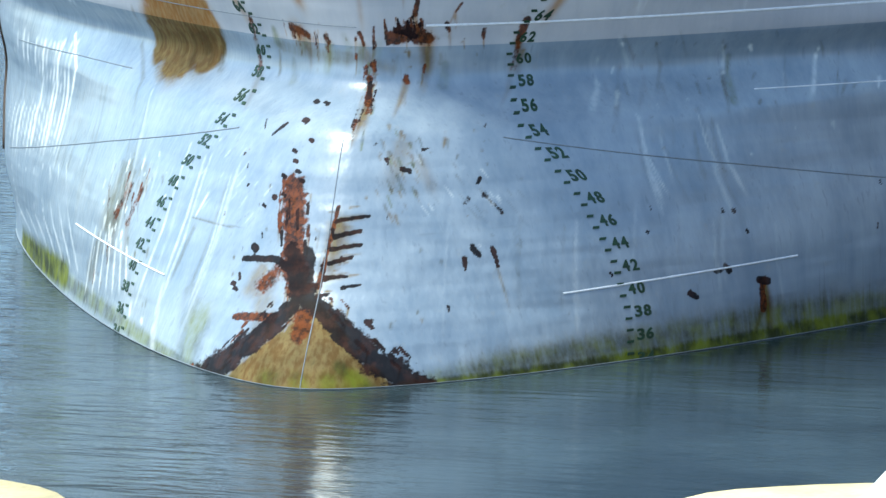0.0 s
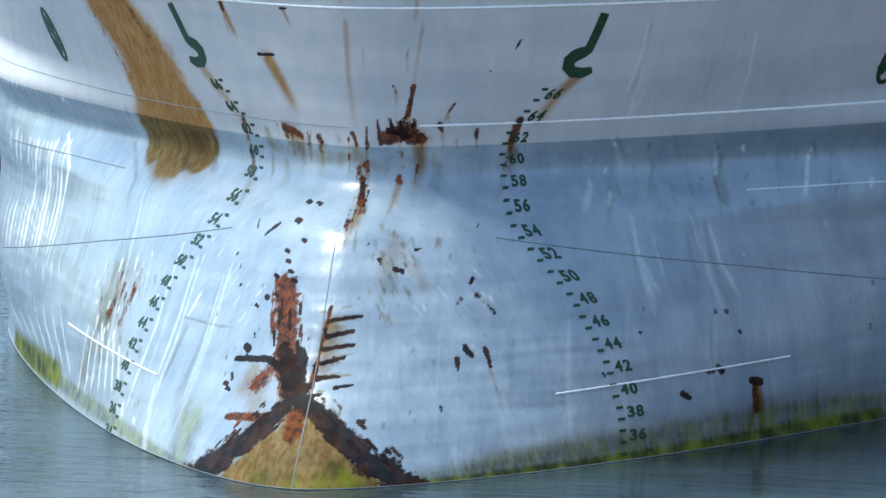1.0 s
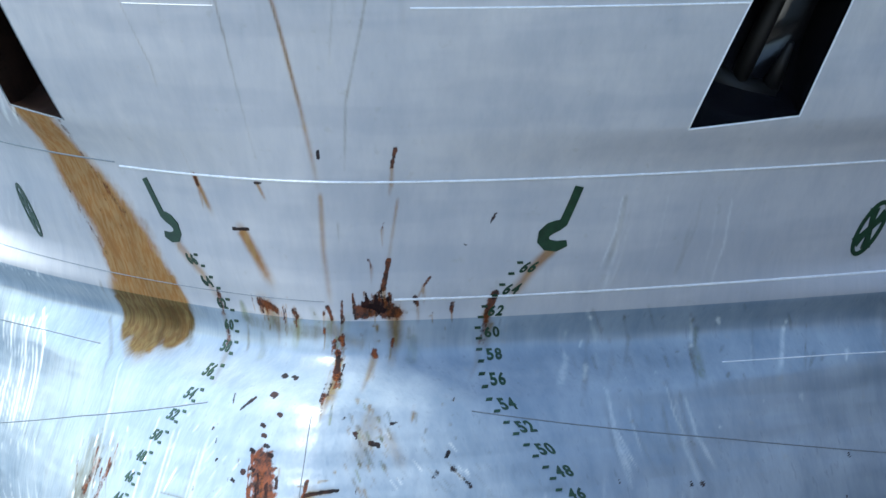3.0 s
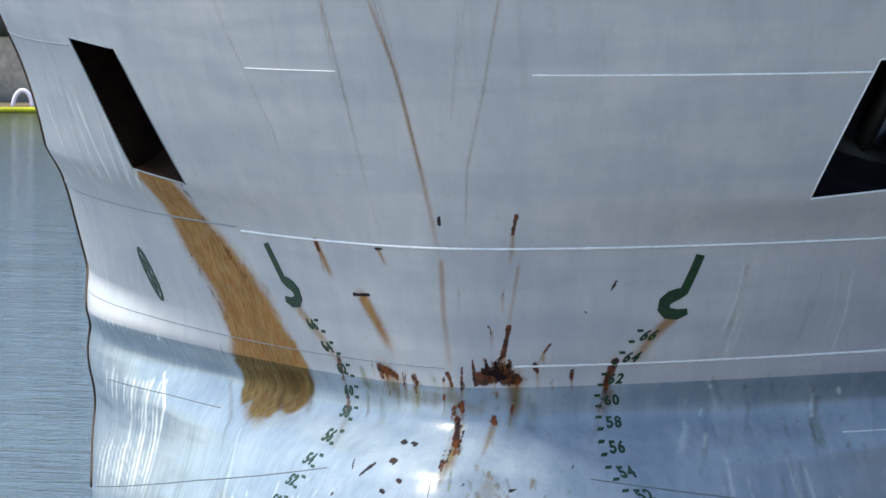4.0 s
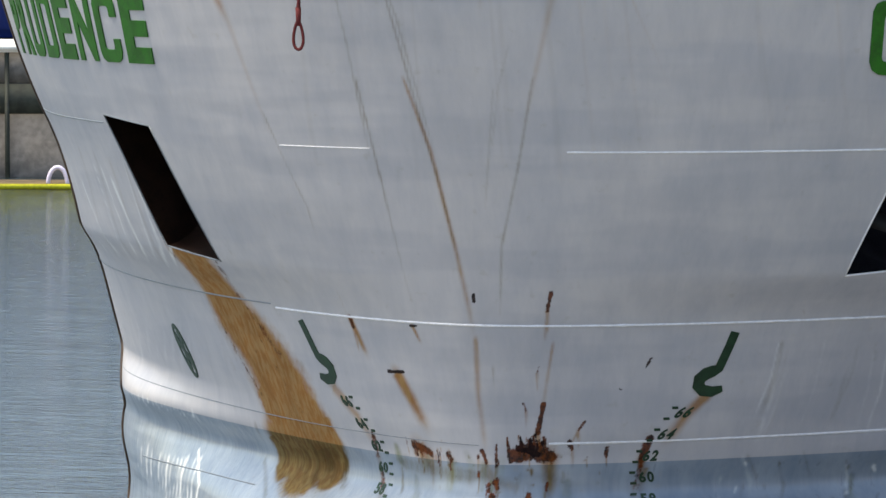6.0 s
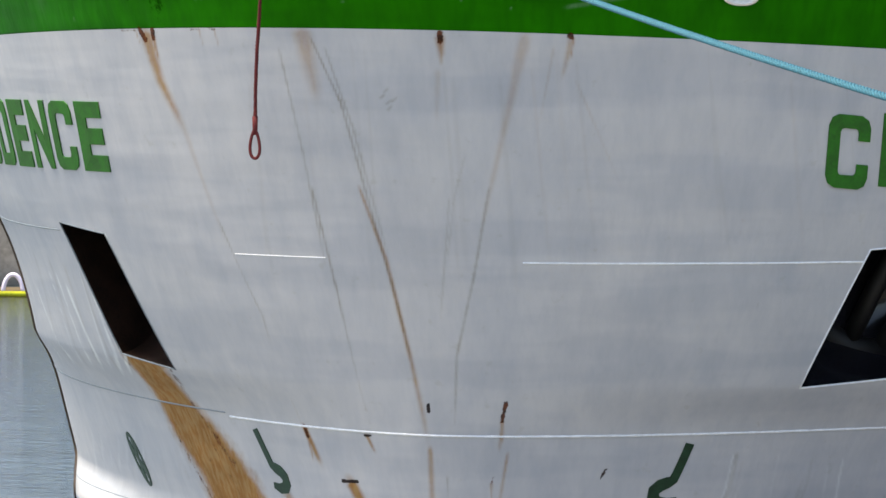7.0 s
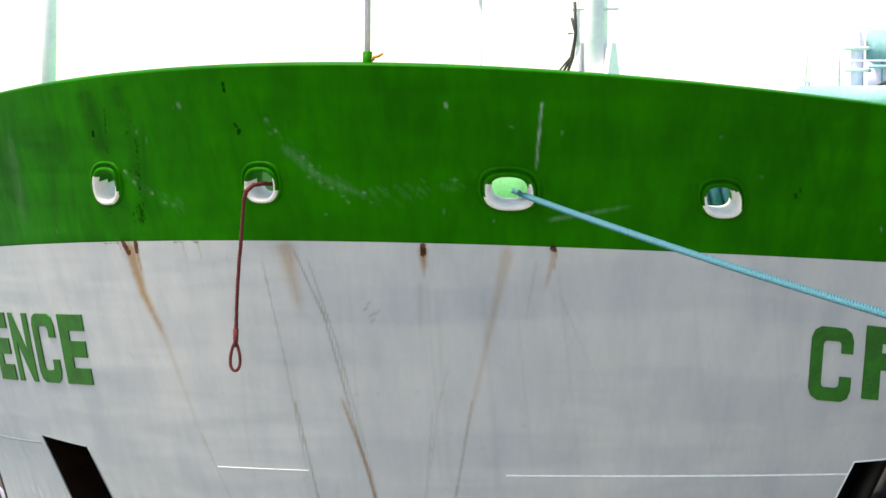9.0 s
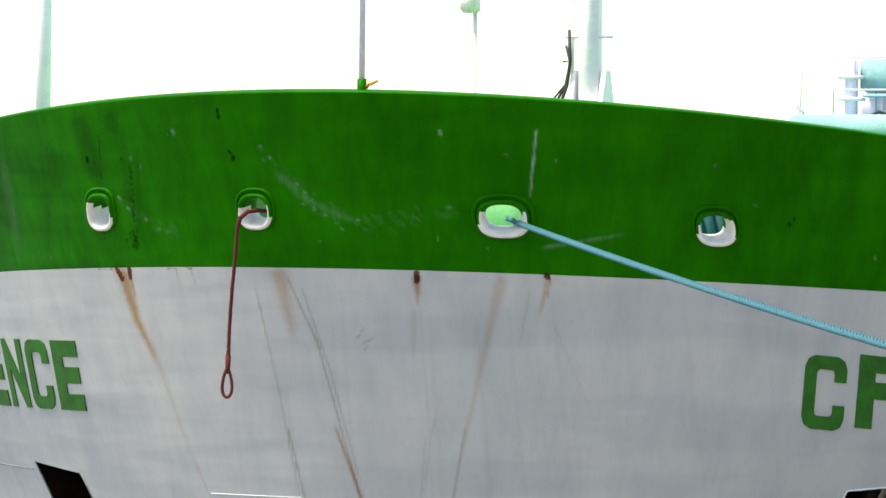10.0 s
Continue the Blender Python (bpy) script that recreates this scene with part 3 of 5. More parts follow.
mark("rust", 0.044, 0.070, 0.18, (-3.66, 4.41), (-3.35, 3.80), (-2.83, 3.07), (-2.78, 2.61))
mark("rust", 0.051, 0.051, 0.21, (-3.58, 4.40), (-3.25, 3.79), (-2.73, 3.05), (-2.66, 2.58))
mark("dirt_and_shade", 0.038, 0.070, 0.24, (-3.50, 4.39), (-3.15, 3.79), (-2.62, 3.04), (-2.54, 2.56))
mark("rust", 0.044, 0.051, 0.15, (-3.43, 4.38), (-3.05, 3.78), (-2.52, 3.03), (-2.42, 2.54))
mark("rust", 0.051, 0.070, 0.18, (-3.35, 4.37), (-2.96, 3.77), (-2.42, 3.01), (-2.29, 2.52))
mark("dirt_and_shade", 0.038, 0.047, 0.21, (-3.27, 4.36), (-2.87, 3.77), (-2.33, 3.00), (-2.17, 2.50))
mark("rust", 0.044, 0.057, 0.24, (-3.20, 4.35), (-2.77, 3.76), (-2.23, 2.98), (-2.04, 2.48))
mark("rust", 0.051, 0.038, 0.15, (-3.13, 4.34), (-2.68, 3.76), (-2.14, 2.96), (-1.92, 2.46))
mark("stain", 0.028, 0.054, 0.6, (-0.49, 6.16), (-0.29, 5.52), (-0.14, 4.63), (-0.08, 4.18), (-0.05, 3.87))
mark("dirt_and_shade", 0.014, 0.016, 0.7, (-0.40, 5.96), (-0.24, 5.23), (-0.13, 4.58))
mark("dirt_and_shade", 0.022, 0.022, 0.4, (0.67, 6.17), (0.49, 5.44), (0.27, 4.69), (0.20, 4.09))
mark("dirt_and_shade", 0.015, 0.017, 0.6, (-0.95, 6.15), (-0.80, 5.26), (-0.64, 4.19))
mark("dirt_and_shade", 0.020, 0.024, 0.4, (-2.00, 5.83), (-1.63, 4.98), (-1.41, 4.00))
mark("dirt_and_shade", 0.010, 0.010, 0.5, (0.32, 6.07), (0.16, 5.04))
mark("stain", 0.056, 0.072, 0.9, (-1.38, 3.98), (-1.23, 3.63))
mark("rust", 0.033, 0.032, 0.8, (-1.38, 3.98), (-1.35, 3.90))
mark("stain", 0.033, 0.032, 0.8, (-0.67, 3.96), (-0.59, 3.79))
mark("dark", 0.018, 0.018, 0.8, (-0.69, 3.95), (-0.62, 3.95))
mark("rust", 0.022, 0.022, 0.8, (0.65, 4.28), (0.60, 4.12))
mark("stain", 0.022, 0.030, 0.6, (0.60, 4.12), (0.55, 3.84))
mark("dark", 0.021, 0.021, 0.8, (-0.02, 4.26), (-0.02, 4.20))
mark("stain", 0.105, 0.117, 0.95, (-0.91, 3.51), (-0.77, 3.27), (-0.62, 3.00))
mark("dark", 0.021, 0.020, 0.9, (-1.00, 3.51), (-0.83, 3.52))
mark("stain", 0.042, 0.054, 0.55, (-0.04, 3.88), (-0.07, 3.37), (-0.04, 2.76))
mark("dirt_and_shade", 0.020, 0.020, 0.45, (0.09, 3.63), (0.05, 2.71))
mark("stain", 0.025, 0.035, 0.55, (0.62, 3.84), (0.42, 2.97))
mark("rust", 0.025, 0.030, 0.9, (0.49, 3.28), (0.42, 3.02))
mark("rust", 0.015, 0.015, 0.8, (0.32, 3.29), (0.34, 3.22))
mark("rust", 0.015, 0.015, 0.7, (0.48, 3.62), (0.46, 3.56))
mark("rust", 0.016, 0.017, 0.8, (0.81, 3.12), (0.75, 3.04))
mark("stain", 0.019, 0.019, 0.7, (0.75, 3.04), (0.68, 2.91))
mark("dark", 0.017, 0.014, 0.7, (1.37, 3.68), (1.32, 3.59))
mark("dark", 0.012, 0.012, 0.7, (1.10, 3.41), (1.11, 3.40))
mark("rust", 0.078, 0.087, 1, (0.22, 2.82), (0.36, 2.86), (0.50, 2.80))
mark("dark", 0.031, 0.031, 0.7, (0.28, 2.87), (0.41, 2.82))
mark("rust", 0.067, 0.052, 0.7, (-0.80, 2.85), (-0.62, 2.79))
mark("stain", 0.159, 0.160, 0.7, (-0.76, 2.85), (-0.61, 2.61))
mark("rust", 0.029, 0.027, 0.8, (-0.08, 2.85), (-0.04, 2.75))
mark("rust", 0.020, 0.020, 0.8, (0.06, 2.91), (0.05, 2.71))
mark("rust", 0.038, 0.037, 0.7, (-0.43, 2.79), (-0.40, 2.75))
mark("stain", 0.109, 0.109, 0.55, (-0.07, 2.71), (0.04, 2.57), (0.32, 2.51))
mark("rust", 0.048, 0.05, 0.9, (1.29, 2.94), (1.21, 2.76))
mark("rust", 0.04, 0.05, 0.45, (1.2, 2.72), (1.15, 2.5))
mark("stain", 0.084, 0.107, 0.8, (1.78, 3.35), (1.58, 3.14), (1.38, 2.88))
mark("stain", 0.068, 0.074, 0.7, (1.23, 2.68), (1.18, 2.42))
mark("rust", 0.05, 0.05, 0.55, (-1.30, 2.89), (-1.28, 2.69))
mark("rust", 0.05, 0.06, 0.5, (-1.26, 2.55), (-1.24, 2.42))
mark("stain", 0.105, 0.105, 0.6, (-1.74, 3.31), (-1.46, 3.05), (-1.25, 2.74))
mark("dirt_and_shade", 0.076, 0.063, 0.28, (-5.26, 5.34), (-5.15, 4.31), (-5.11, 2.99))
mark("dirt_and_shade", 0.076, 0.063, 0.28, (-4.85, 5.30), (-4.70, 4.36), (-4.74, 3.04))
mark("dirt_and_shade", 0.076, 0.063, 0.28, (-4.51, 5.26), (-4.34, 4.40), (-4.36, 3.10))
mark("dirt_and_shade", 0.076, 0.063, 0.28, (-4.21, 5.22), (-4.02, 4.43), (-4.00, 3.16))
mark("dirt_and_shade", 0.076, 0.063, 0.28, (-3.93, 5.17), (-3.74, 4.46), (-3.67, 3.21))
mark("dirt_and_shade", 0.076, 0.063, 0.28, (-3.67, 5.12), (-3.48, 4.49), (-3.36, 3.25))
mark("rust", 0.042, 0.034, 0.9, (-2.67, 7.49), (-2.62, 7.41))
mark("rust", 0.032, 0.032, 0.9, (-2.52, 7.49), (-2.52, 7.42))
mark("stain", 0.134, 0.079, 0.7125, (-2.61, 7.48), (-2.49, 7.04), (-2.23, 6.54))
mark("stain", 0.060, 0.040, 0.285, (-2.28, 6.64), (-1.92, 5.55))
mark("stain", 0.157, 0.107, 0.475, (-0.91, 7.50), (-0.81, 6.86))
mark("dirt_and_shade", 0.017, 0.016, 0.6, (-0.83, 7.44), (-0.59, 6.87), (-0.33, 5.65))
mark("dirt_and_shade", 0.014, 0.014, 0.5, (-0.70, 7.35), (-0.50, 6.67), (-0.26, 5.51))
mark("dirt_and_shade", 0.015, 0.015, 0.5, (-1.15, 7.34), (-1.01, 6.47), (-0.89, 5.49))
mark("rust", 0.030, 0.025, 0.9, (0.35, 7.48), (0.35, 7.40))
mark("stain", 0.067, 0.049, 0.76, (0.35, 7.45), (0.35, 7.26))
mark("stain", 0.049, 0.037, 0.285, (0.31, 7.16), (0.26, 6.68))
mark("stain", 0.089, 0.027, 0.38, (1.07, 7.48), (0.84, 6.69), (0.52, 5.62))
mark("stain", 0.027, 0.018, 0.285, (1.29, 7.36), (1.12, 6.69))
mark("rust", 0.029, 0.019, 0.8, (1.43, 7.46), (1.45, 7.44))
mark("stain", 0.054, 0.030, 0.475, (1.44, 7.44), (1.33, 7.08))
mark("stain", 0.024, 0.018, 0.285, (1.45, 7.08), (1.76, 6.12))
mark("dirt_and_shade", 0.010, 0.010, 0.45, (0.49, 6.45), (0.36, 6.06), (0.26, 5.52))
mark("dirt_and_shade", 0.022, 0.017, 0.4, (-0.22, 6.92), (-0.17, 6.96))
mark("dirt_and_shade", 0.022, 0.017, 0.4, (-0.17, 6.87), (-0.12, 6.91))
mark("dirt_and_shade", 0.022, 0.017, 0.4, (-0.12, 6.89), (-0.07, 6.93))
mark("dirt_and_shade", 0.022, 0.017, 0.4, (-0.16, 6.82), (-0.12, 6.86))
mark("dirt_and_shade", 0.022, 0.017, 0.4, (-0.18, 6.97), (-0.14, 7.01))
mark("rust", 0.016, 0.016, 0.6, (-2.06, 7.50), (-1.98, 7.50))
mark("rust", 0.016, 0.016, 0.6, (-1.87, 7.51), (-1.81, 7.50))
mark("rust", 0.014, 0.014, 0.6, (-2.91, 7.49), (-2.73, 7.49))
mark("dark", 0.021, 0.018, 0.8, (-1.38, 8.85), (-1.38, 8.83))
mark("dark", 0.021, 0.018, 0.8, (-1.37, 8.80), (-1.37, 8.78))
mark("dark", 0.021, 0.018, 0.8, (-1.29, 8.50), (-1.28, 8.48))
mark("dark", 0.018, 0.015, 0.8, (3.31, 7.93), (3.31, 7.91))
mark("dark", 0.018, 0.015, 0.8, (3.35, 7.98), (3.36, 7.95))
mark("dark", 0.021, 0.018, 0.8, (-1.26, 8.45), (-1.26, 8.42))
mark("dark", 0.030, 0.025, 0.8, (-2.88, 8.46), (-2.88, 8.43))
mark("dirt_and_shade", 0.192, 0.231, 0.5, (-2.95, 8.82), (-2.87, 8.52), (-2.82, 8.23))
mark("dirt_and_shade", 0.168, 0.208, 0.45, (-3.36, 8.58), (-3.34, 8.33), (-3.28, 8.18))
mark("dirt_and_shade", 0.113, 0.151, 0.4, (-2.55, 8.85), (-2.54, 8.66))
mark("dirt_and_shade", 0.300, 0.370, 0.45, (-4.12, 8.20), (-4.13, 7.84))
mark("pale", 0.019, 0.017, 0.25, (-0.99, 8.55), (-0.96, 8.53))
mark("pale", 0.019, 0.016, 0.25, (-0.91, 8.45), (-0.88, 8.43))
mark("pale", 0.019, 0.016, 0.25, (-0.67, 8.23), (-0.64, 8.21))
mark("pale", 0.019, 0.016, 0.25, (-0.60, 8.16), (-0.57, 8.14))
mark("pale", 0.019, 0.016, 0.25, (-0.55, 8.09), (-0.52, 8.07))
mark("pale", 0.019, 0.016, 0.25, (-0.53, 8.02), (-0.50, 8.00))
mark("pale", 0.019, 0.016, 0.25, (-0.43, 7.97), (-0.40, 7.95))
mark("pale", 0.019, 0.016, 0.25, (-0.33, 7.90), (-0.31, 7.88))
mark("pale", 0.018, 0.016, 0.25, (-0.13, 7.93), (-0.10, 7.91))
mark("pale", 0.018, 0.016, 0.25, (-0.08, 7.85), (-0.06, 7.83))
mark("pale", 0.019, 0.016, 0.25, (-0.63, 8.06), (-0.60, 8.04))
mark("pale", 0.018, 0.016, 0.25, (-0.29, 7.85), (-0.26, 7.83))
mark("pale", 0.024, 0.020, 0.25, (-2.27, 7.93), (-2.24, 7.91))
mark("pale", 0.023, 0.020, 0.25, (-2.14, 7.85), (-2.10, 7.83))
mark("pale", 0.023, 0.020, 0.25, (-2.04, 7.83), (-2.01, 7.81))
mark("pale", 0.024, 0.021, 0.25, (-2.47, 8.03), (-2.43, 8.01))
mark("pale", 0.017, 0.015, 0.25, (0.66, 8.04), (0.69, 8.02))
mark("pale", 0.025, 0.021, 0.25, (-2.56, 8.12), (-2.52, 8.10))
mark("pale", 0.017, 0.015, 0.25, (1.16, 8.48), (1.19, 8.46))
mark("pale", 0.017, 0.014, 0.25, (3.06, 8.09), (3.08, 8.07))
mark("pale", 0.072, 0.051, 0.12, (-0.83, 8.30), (-0.53, 8.06), (-0.13, 7.90))
mark("pale", 0.016, 0.017, 0.42, (1.43, 8.68), (1.34, 8.12))
mark("pale", 0.034, 0.035, 0.15, (1.40, 7.70), (2.05, 7.82))
mark("pale", 0.141, 0.149, 0.096, (-4.05, 8.45), (-4.00, 7.64))
mark("pale", 0.033, 0.033, 0.24, (-1.87, 8.69), (-1.84, 8.64))
# pale streaks down the port flank: mirrored ripple light laid on as colour
mark("pale", 0.025, 0.032, 0.55, (-5.31, 2.74), (-5.37, 2.02), (-5.51, 1.30), (-5.54, 0.89))
mark("pale", 0.038, 0.044, 0.65, (-5.20, 2.74), (-5.24, 2.05), (-5.37, 1.33), (-5.35, 0.95))
mark("pale", 0.051, 0.057, 0.75, (-5.09, 2.74), (-5.11, 2.07), (-5.25, 1.36), (-5.21, 0.99))
mark("pale", 0.025, 0.070, 0.85, (-4.99, 2.74), (-5.00, 2.09), (-5.13, 1.39), (-5.10, 1.02))
mark("pale", 0.038, 0.032, 0.55, (-4.89, 2.74), (-4.90, 2.11), (-5.03, 1.41), (-4.99, 1.04))
mark("pale", 0.051, 0.044, 0.65, (-4.80, 2.73), (-4.80, 2.13), (-4.92, 1.43), (-4.90, 1.07))
mark("pale", 0.025, 0.057, 0.75, (-4.71, 2.73), (-4.71, 2.14), (-4.82, 1.45), (-4.80, 1.09))
mark("pale", 0.038, 0.070, 0.85, (-4.62, 2.73), (-4.62, 2.16), (-4.73, 1.47), (-4.71, 1.11))
mark("pale", 0.051, 0.032, 0.55, (-4.54, 2.72), (-4.53, 2.17), (-4.63, 1.49), (-4.63, 1.13))
mark("pale", 0.025, 0.044, 0.65, (-4.45, 2.72), (-4.44, 2.19), (-4.54, 1.51), (-4.54, 1.15))
mark("pale", 0.038, 0.057, 0.75, (-4.37, 2.71), (-4.36, 2.20), (-4.45, 1.53), (-4.46, 1.17))
mark("pale", 0.051, 0.070, 0.85, (-4.29, 2.70), (-4.28, 2.21), (-4.36, 1.55), (-4.38, 1.18))
mark("pale", 0.025, 0.032, 0.55, (-4.21, 2.70), (-4.20, 2.22), (-4.27, 1.57), (-4.30, 1.20))
mark("pale", 0.038, 0.044, 0.65, (-4.13, 2.69), (-4.12, 2.24), (-4.18, 1.59), (-4.23, 1.22))
mark("pale", 0.051, 0.057, 0.75, (-4.05, 2.69), (-4.04, 2.25), (-4.10, 1.60), (-4.15, 1.23))
mark("pale", 0.032, 0.038, 0.4, (-9.67, 4.73), (-5.82, 2.98))
mark("pale", 0.051, 0.051, 0.5, (-5.85, 5.05), (-5.44, 4.27), (-5.56, 3.03))
mark("pale", 0.070, 0.063, 0.6, (-5.49, 4.97), (-5.07, 4.32), (-5.32, 3.07))
mark("pale", 0.032, 0.076, 0.4, (-4.95, 5.25), (-4.77, 4.35), (-5.08, 3.11))
mark("pale", 0.051, 0.038, 0.5, (-4.76, 5.15), (-4.52, 4.38), (-4.86, 3.14))
mark("pale", 0.070, 0.051, 0.6, (-4.58, 5.06), (-4.30, 4.41), (-4.65, 3.18))
mark("pale", 0.032, 0.063, 0.4, (-4.23, 5.30), (-4.09, 4.43), (-4.46, 3.21))
mark("pale", 0.051, 0.076, 0.5, (-4.08, 5.20), (-3.90, 4.45), (-4.27, 3.23))
mark("pale", 0.070, 0.038, 0.6, (-3.94, 5.11), (-3.72, 4.46), (-4.09, 3.26))
mark("pale", 0.025, 0.044, 0.6, (-5.22, 0.88), (-5.10, 0.25))
mark("pale", 0.025, 0.044, 0.6, (-4.95, 0.95), (-5.22, 0.45), (-4.75, 0.29))
mark("pale", 0.025, 0.044, 0.6, (-4.73, 1.00), (-4.82, 0.52), (-4.47, 0.31))
mark("pale", 0.025, 0.044, 0.6, (-4.53, 1.05), (-4.52, 0.55), (-4.22, 0.32))
mark("pale", 0.025, 0.044, 0.6, (-4.35, 1.09), (-4.25, 0.57), (-3.99, 0.32))
mark("pale", 0.025, 0.044, 0.6, (-4.17, 1.13), (-4.01, 0.58), (-3.78, 0.32))
mark("pale", 0.025, 0.044, 0.6, (-4.00, 1.17), (-3.78, 0.59), (-3.57, 0.31))
mark("pale", 0.025, 0.044, 0.6, (-3.84, 1.20), (-3.57, 0.59), (-3.38, 0.30))
mark("pale", 0.025, 0.032, 0.7, (-3.08, 0.81), (-3.19, 0.17))
mark("pale", 0.025, 0.032, 0.7, (-2.98, 0.80), (-3.04, 0.21))
mark("pale", 0.025, 0.032, 0.7, (-2.88, 0.79), (-2.91, 0.25))
mark("pale", 0.025, 0.032, 0.7, (-2.79, 0.78), (-2.77, 0.28))
mark("pale", 0.025, 0.032, 0.7, (-2.69, 0.78), (-2.65, 0.31))
mark("pale", 0.025, 0.032, 0.7, (-2.60, 0.77), (-2.52, 0.34))
mark("pale", 0.025, 0.032, 0.7, (-2.50, 0.76), (-2.41, 0.37))
mark("pale", 0.025, 0.044, 0.25, (-2.97, 1.47), (-2.95, 1.18))
mark("pale", 0.025, 0.044, 0.25, (-2.85, 1.42), (-2.85, 1.14))
mark("pale", 0.025, 0.044, 0.25, (-2.74, 1.37), (-2.75, 1.10))
mark("pale", 0.025, 0.044, 0.25, (-2.71, 1.52), (-2.66, 1.07))
mark("pale", 0.025, 0.044, 0.25, (-2.60, 1.47), (-2.65, 1.24))
mark("pale", 0.025, 0.044, 0.25, (-2.49, 1.41), (-2.55, 1.20))
mark("pale", 0.025, 0.044, 0.25, (-2.47, 1.56), (-2.46, 1.16))
mark("pale", 0.025, 0.044, 0.25, (-2.36, 1.51), (-2.37, 1.12))
mark("pale", 0.025, 0.044, 0.25, (-2.25, 1.46), (-2.36, 1.29))
mark("pale", 0.025, 0.044, 0.25, (-2.23, 1.60), (-2.27, 1.25))
# bright edge of that mirrored light, painted as a line
mark("pale", 0.032, 0.038, 0.9, (-4.11, 2.75), (-4.10, 2.34), (-3.94, 2.06), (-4.05, 1.61))
mark("dirt_and_shade", 0.051, 0.051, 0.5, (-3.02, 2.78), (-2.98, 2.40), (-2.78, 2.14), (-2.81, 1.84))
# a glint low on the port bow, painted pale
mark("pale", 0.071, 0.101, 0.35, (-1.83, 0.59), (-1.87, 0.21), (-1.82, -0.06))
mark("dirt_and_shade", 0.053, 0.058, 0.5, (-1.55, 1.11), (-1.75, 0.61))
mark("pale", 0.026, 0.027, 0.6, (-1.44, 1.40), (-1.57, 1.17))
# shade where the port shoulder turns away, darkened into the paint colour
mark("dirt_and_shade", 1.0, 1.0, 1.6, (-6.09, 0.3), (-6.31, 1.5), (-6.51, 2.73), (-6.75, 4.0), (-6.85, 5.0), (-7.11, 6.0))


def paint_marks(me):
    """Writes rust, stains, weed, scuffs, mirrored streaks and shoulder shade of the marks into the mesh's point
    attributes.
    """
    n = len(me.vertices)
    co = np.empty(n * 3)
    me.vertices.foreach_get("co", co)
    co = co.reshape(n, 3)
    # a fixed unevenness over the plating that frays the edges of the marks
    rng = np.random.RandomState(4)
    fray = np.zeros(n)
    for size, amount in ((0.3, 0.16), (0.16, 0.16), (0.08, 0.15), (0.045, 0.12)):
        for _ in range(5):
            way = rng.normal(size=3)
            way *= math.tau / size / np.linalg.norm(way) * rng.uniform(0.7, 1.4)
            fray += amount / 2.2 * np.sin(co @ way + rng.uniform(0, 6.3))
    layers = {k: np.zeros(n) for k in ("rust", "dark", "stain", "algae", "pale", "dirt_and_shade")}
    for kind, w0, w1, k, pts in MARKS:
        p3 = [np.array((x, float(hull_y(x, z)), z)) for x, z in pts]
        pad = max(w0, w1) + 0.05
        lo, hi = np.min(p3, 0) - pad, np.max(p3, 0) + pad
        lo[1] -= 0.3
        hi[1] += 0.3
        idx = np.nonzero(np.all((co > lo) & (co < hi), axis=1))[0]
        if not len(idx):
            continue
        c, best = co[idx], np.zeros(len(idx))
        steps = len(p3) - 1
        for i, (a, b) in enumerate(zip(p3, p3[1:])):
            d = b - a
            t = np.clip(((c - a) @ d) / max(1e-9, d @ d), 0, 1)
            dist = np.linalg.norm(c - a - t[:, None] * d, axis=1)
            w = w0 + (w1 - w0) * (i + t) / steps
            along = (i + t) / steps
            fade = np.minimum(1, np.minimum(along / 0.08 + 0.5, (1 - along) / 0.3 + 0.35)) if kind in ("stain", "dirt_and_shade", "pale") else 1
            if kind == "stain" and k < 1.5:
                fade = fade * (1 - 0.55 * along)
            best = np.maximum(best, (1 - dist / w + fray[idx] * (0.42 if kind in ("rust", "dark") else 0.12)) * fade * (dist < w * 1.5))
        best = np.clip(best * 1.5, 0, 1)
        layers[kind][idx] = np.maximum(layers[kind][idx], best * k)
    for name, values in layers.items():
        me.attributes.new(name, "FLOAT", "POINT").data.foreach_set("value", values)


def columns():
    r = np.concatenate([np.linspace(0, 0.64, 270), np.linspace(0.64, 0.98, 62)[1:], np.linspace(0.98, 1.05, 14)[1:], [1.05]])
    return np.concatenate([-r[:0:-1], r])


def plate_mesh(low, high, rows):
    """The plating between two heights (functions of the breadth) as a bmesh grid."""
    r = columns()
    v = np.linspace(0, 1, rows)
    half = smooth(HZ, HB, np.full(len(r), 3.0))
    X = np.empty((rows, len(r)))
    Z = np.empty((rows, len(r)))
    for i in range(rows):
        z = low(half * r) * (1 - v[i]) + high(half * r) * v[i]
        X[i], Z[i] = r * smooth(HZ, HB, z), z
    Y = np.minimum(hull_y(X, Z), 48.0)
    Y[:, 0] = Y[:, -1] = 48.0
    n, m = X.shape
    idx = np.arange(n * m).reshape(n, m)
    faces = np.stack([idx[:-1, :-1], idx[:-1, 1:], idx[1:, 1:], idx[1:, :-1]], -1).reshape(-1, 4)
    me = bpy.data.meshes.new("plates")
    me.vertices.add(n * m)
    me.vertices.foreach_set("co", np.stack([X, Y, Z], -1).ravel())
    me.loops.add(faces.size)
    me.loops.foreach_set("vertex_index", faces.ravel())
    me.polygons.add(len(faces))
    me.polygons.foreach_set("loop_start", np.arange(0, faces.size, 4))
    me.polygons.foreach_set("loop_total", np.full(len(faces), 4))
    me.update()
    me.validate()
    return me


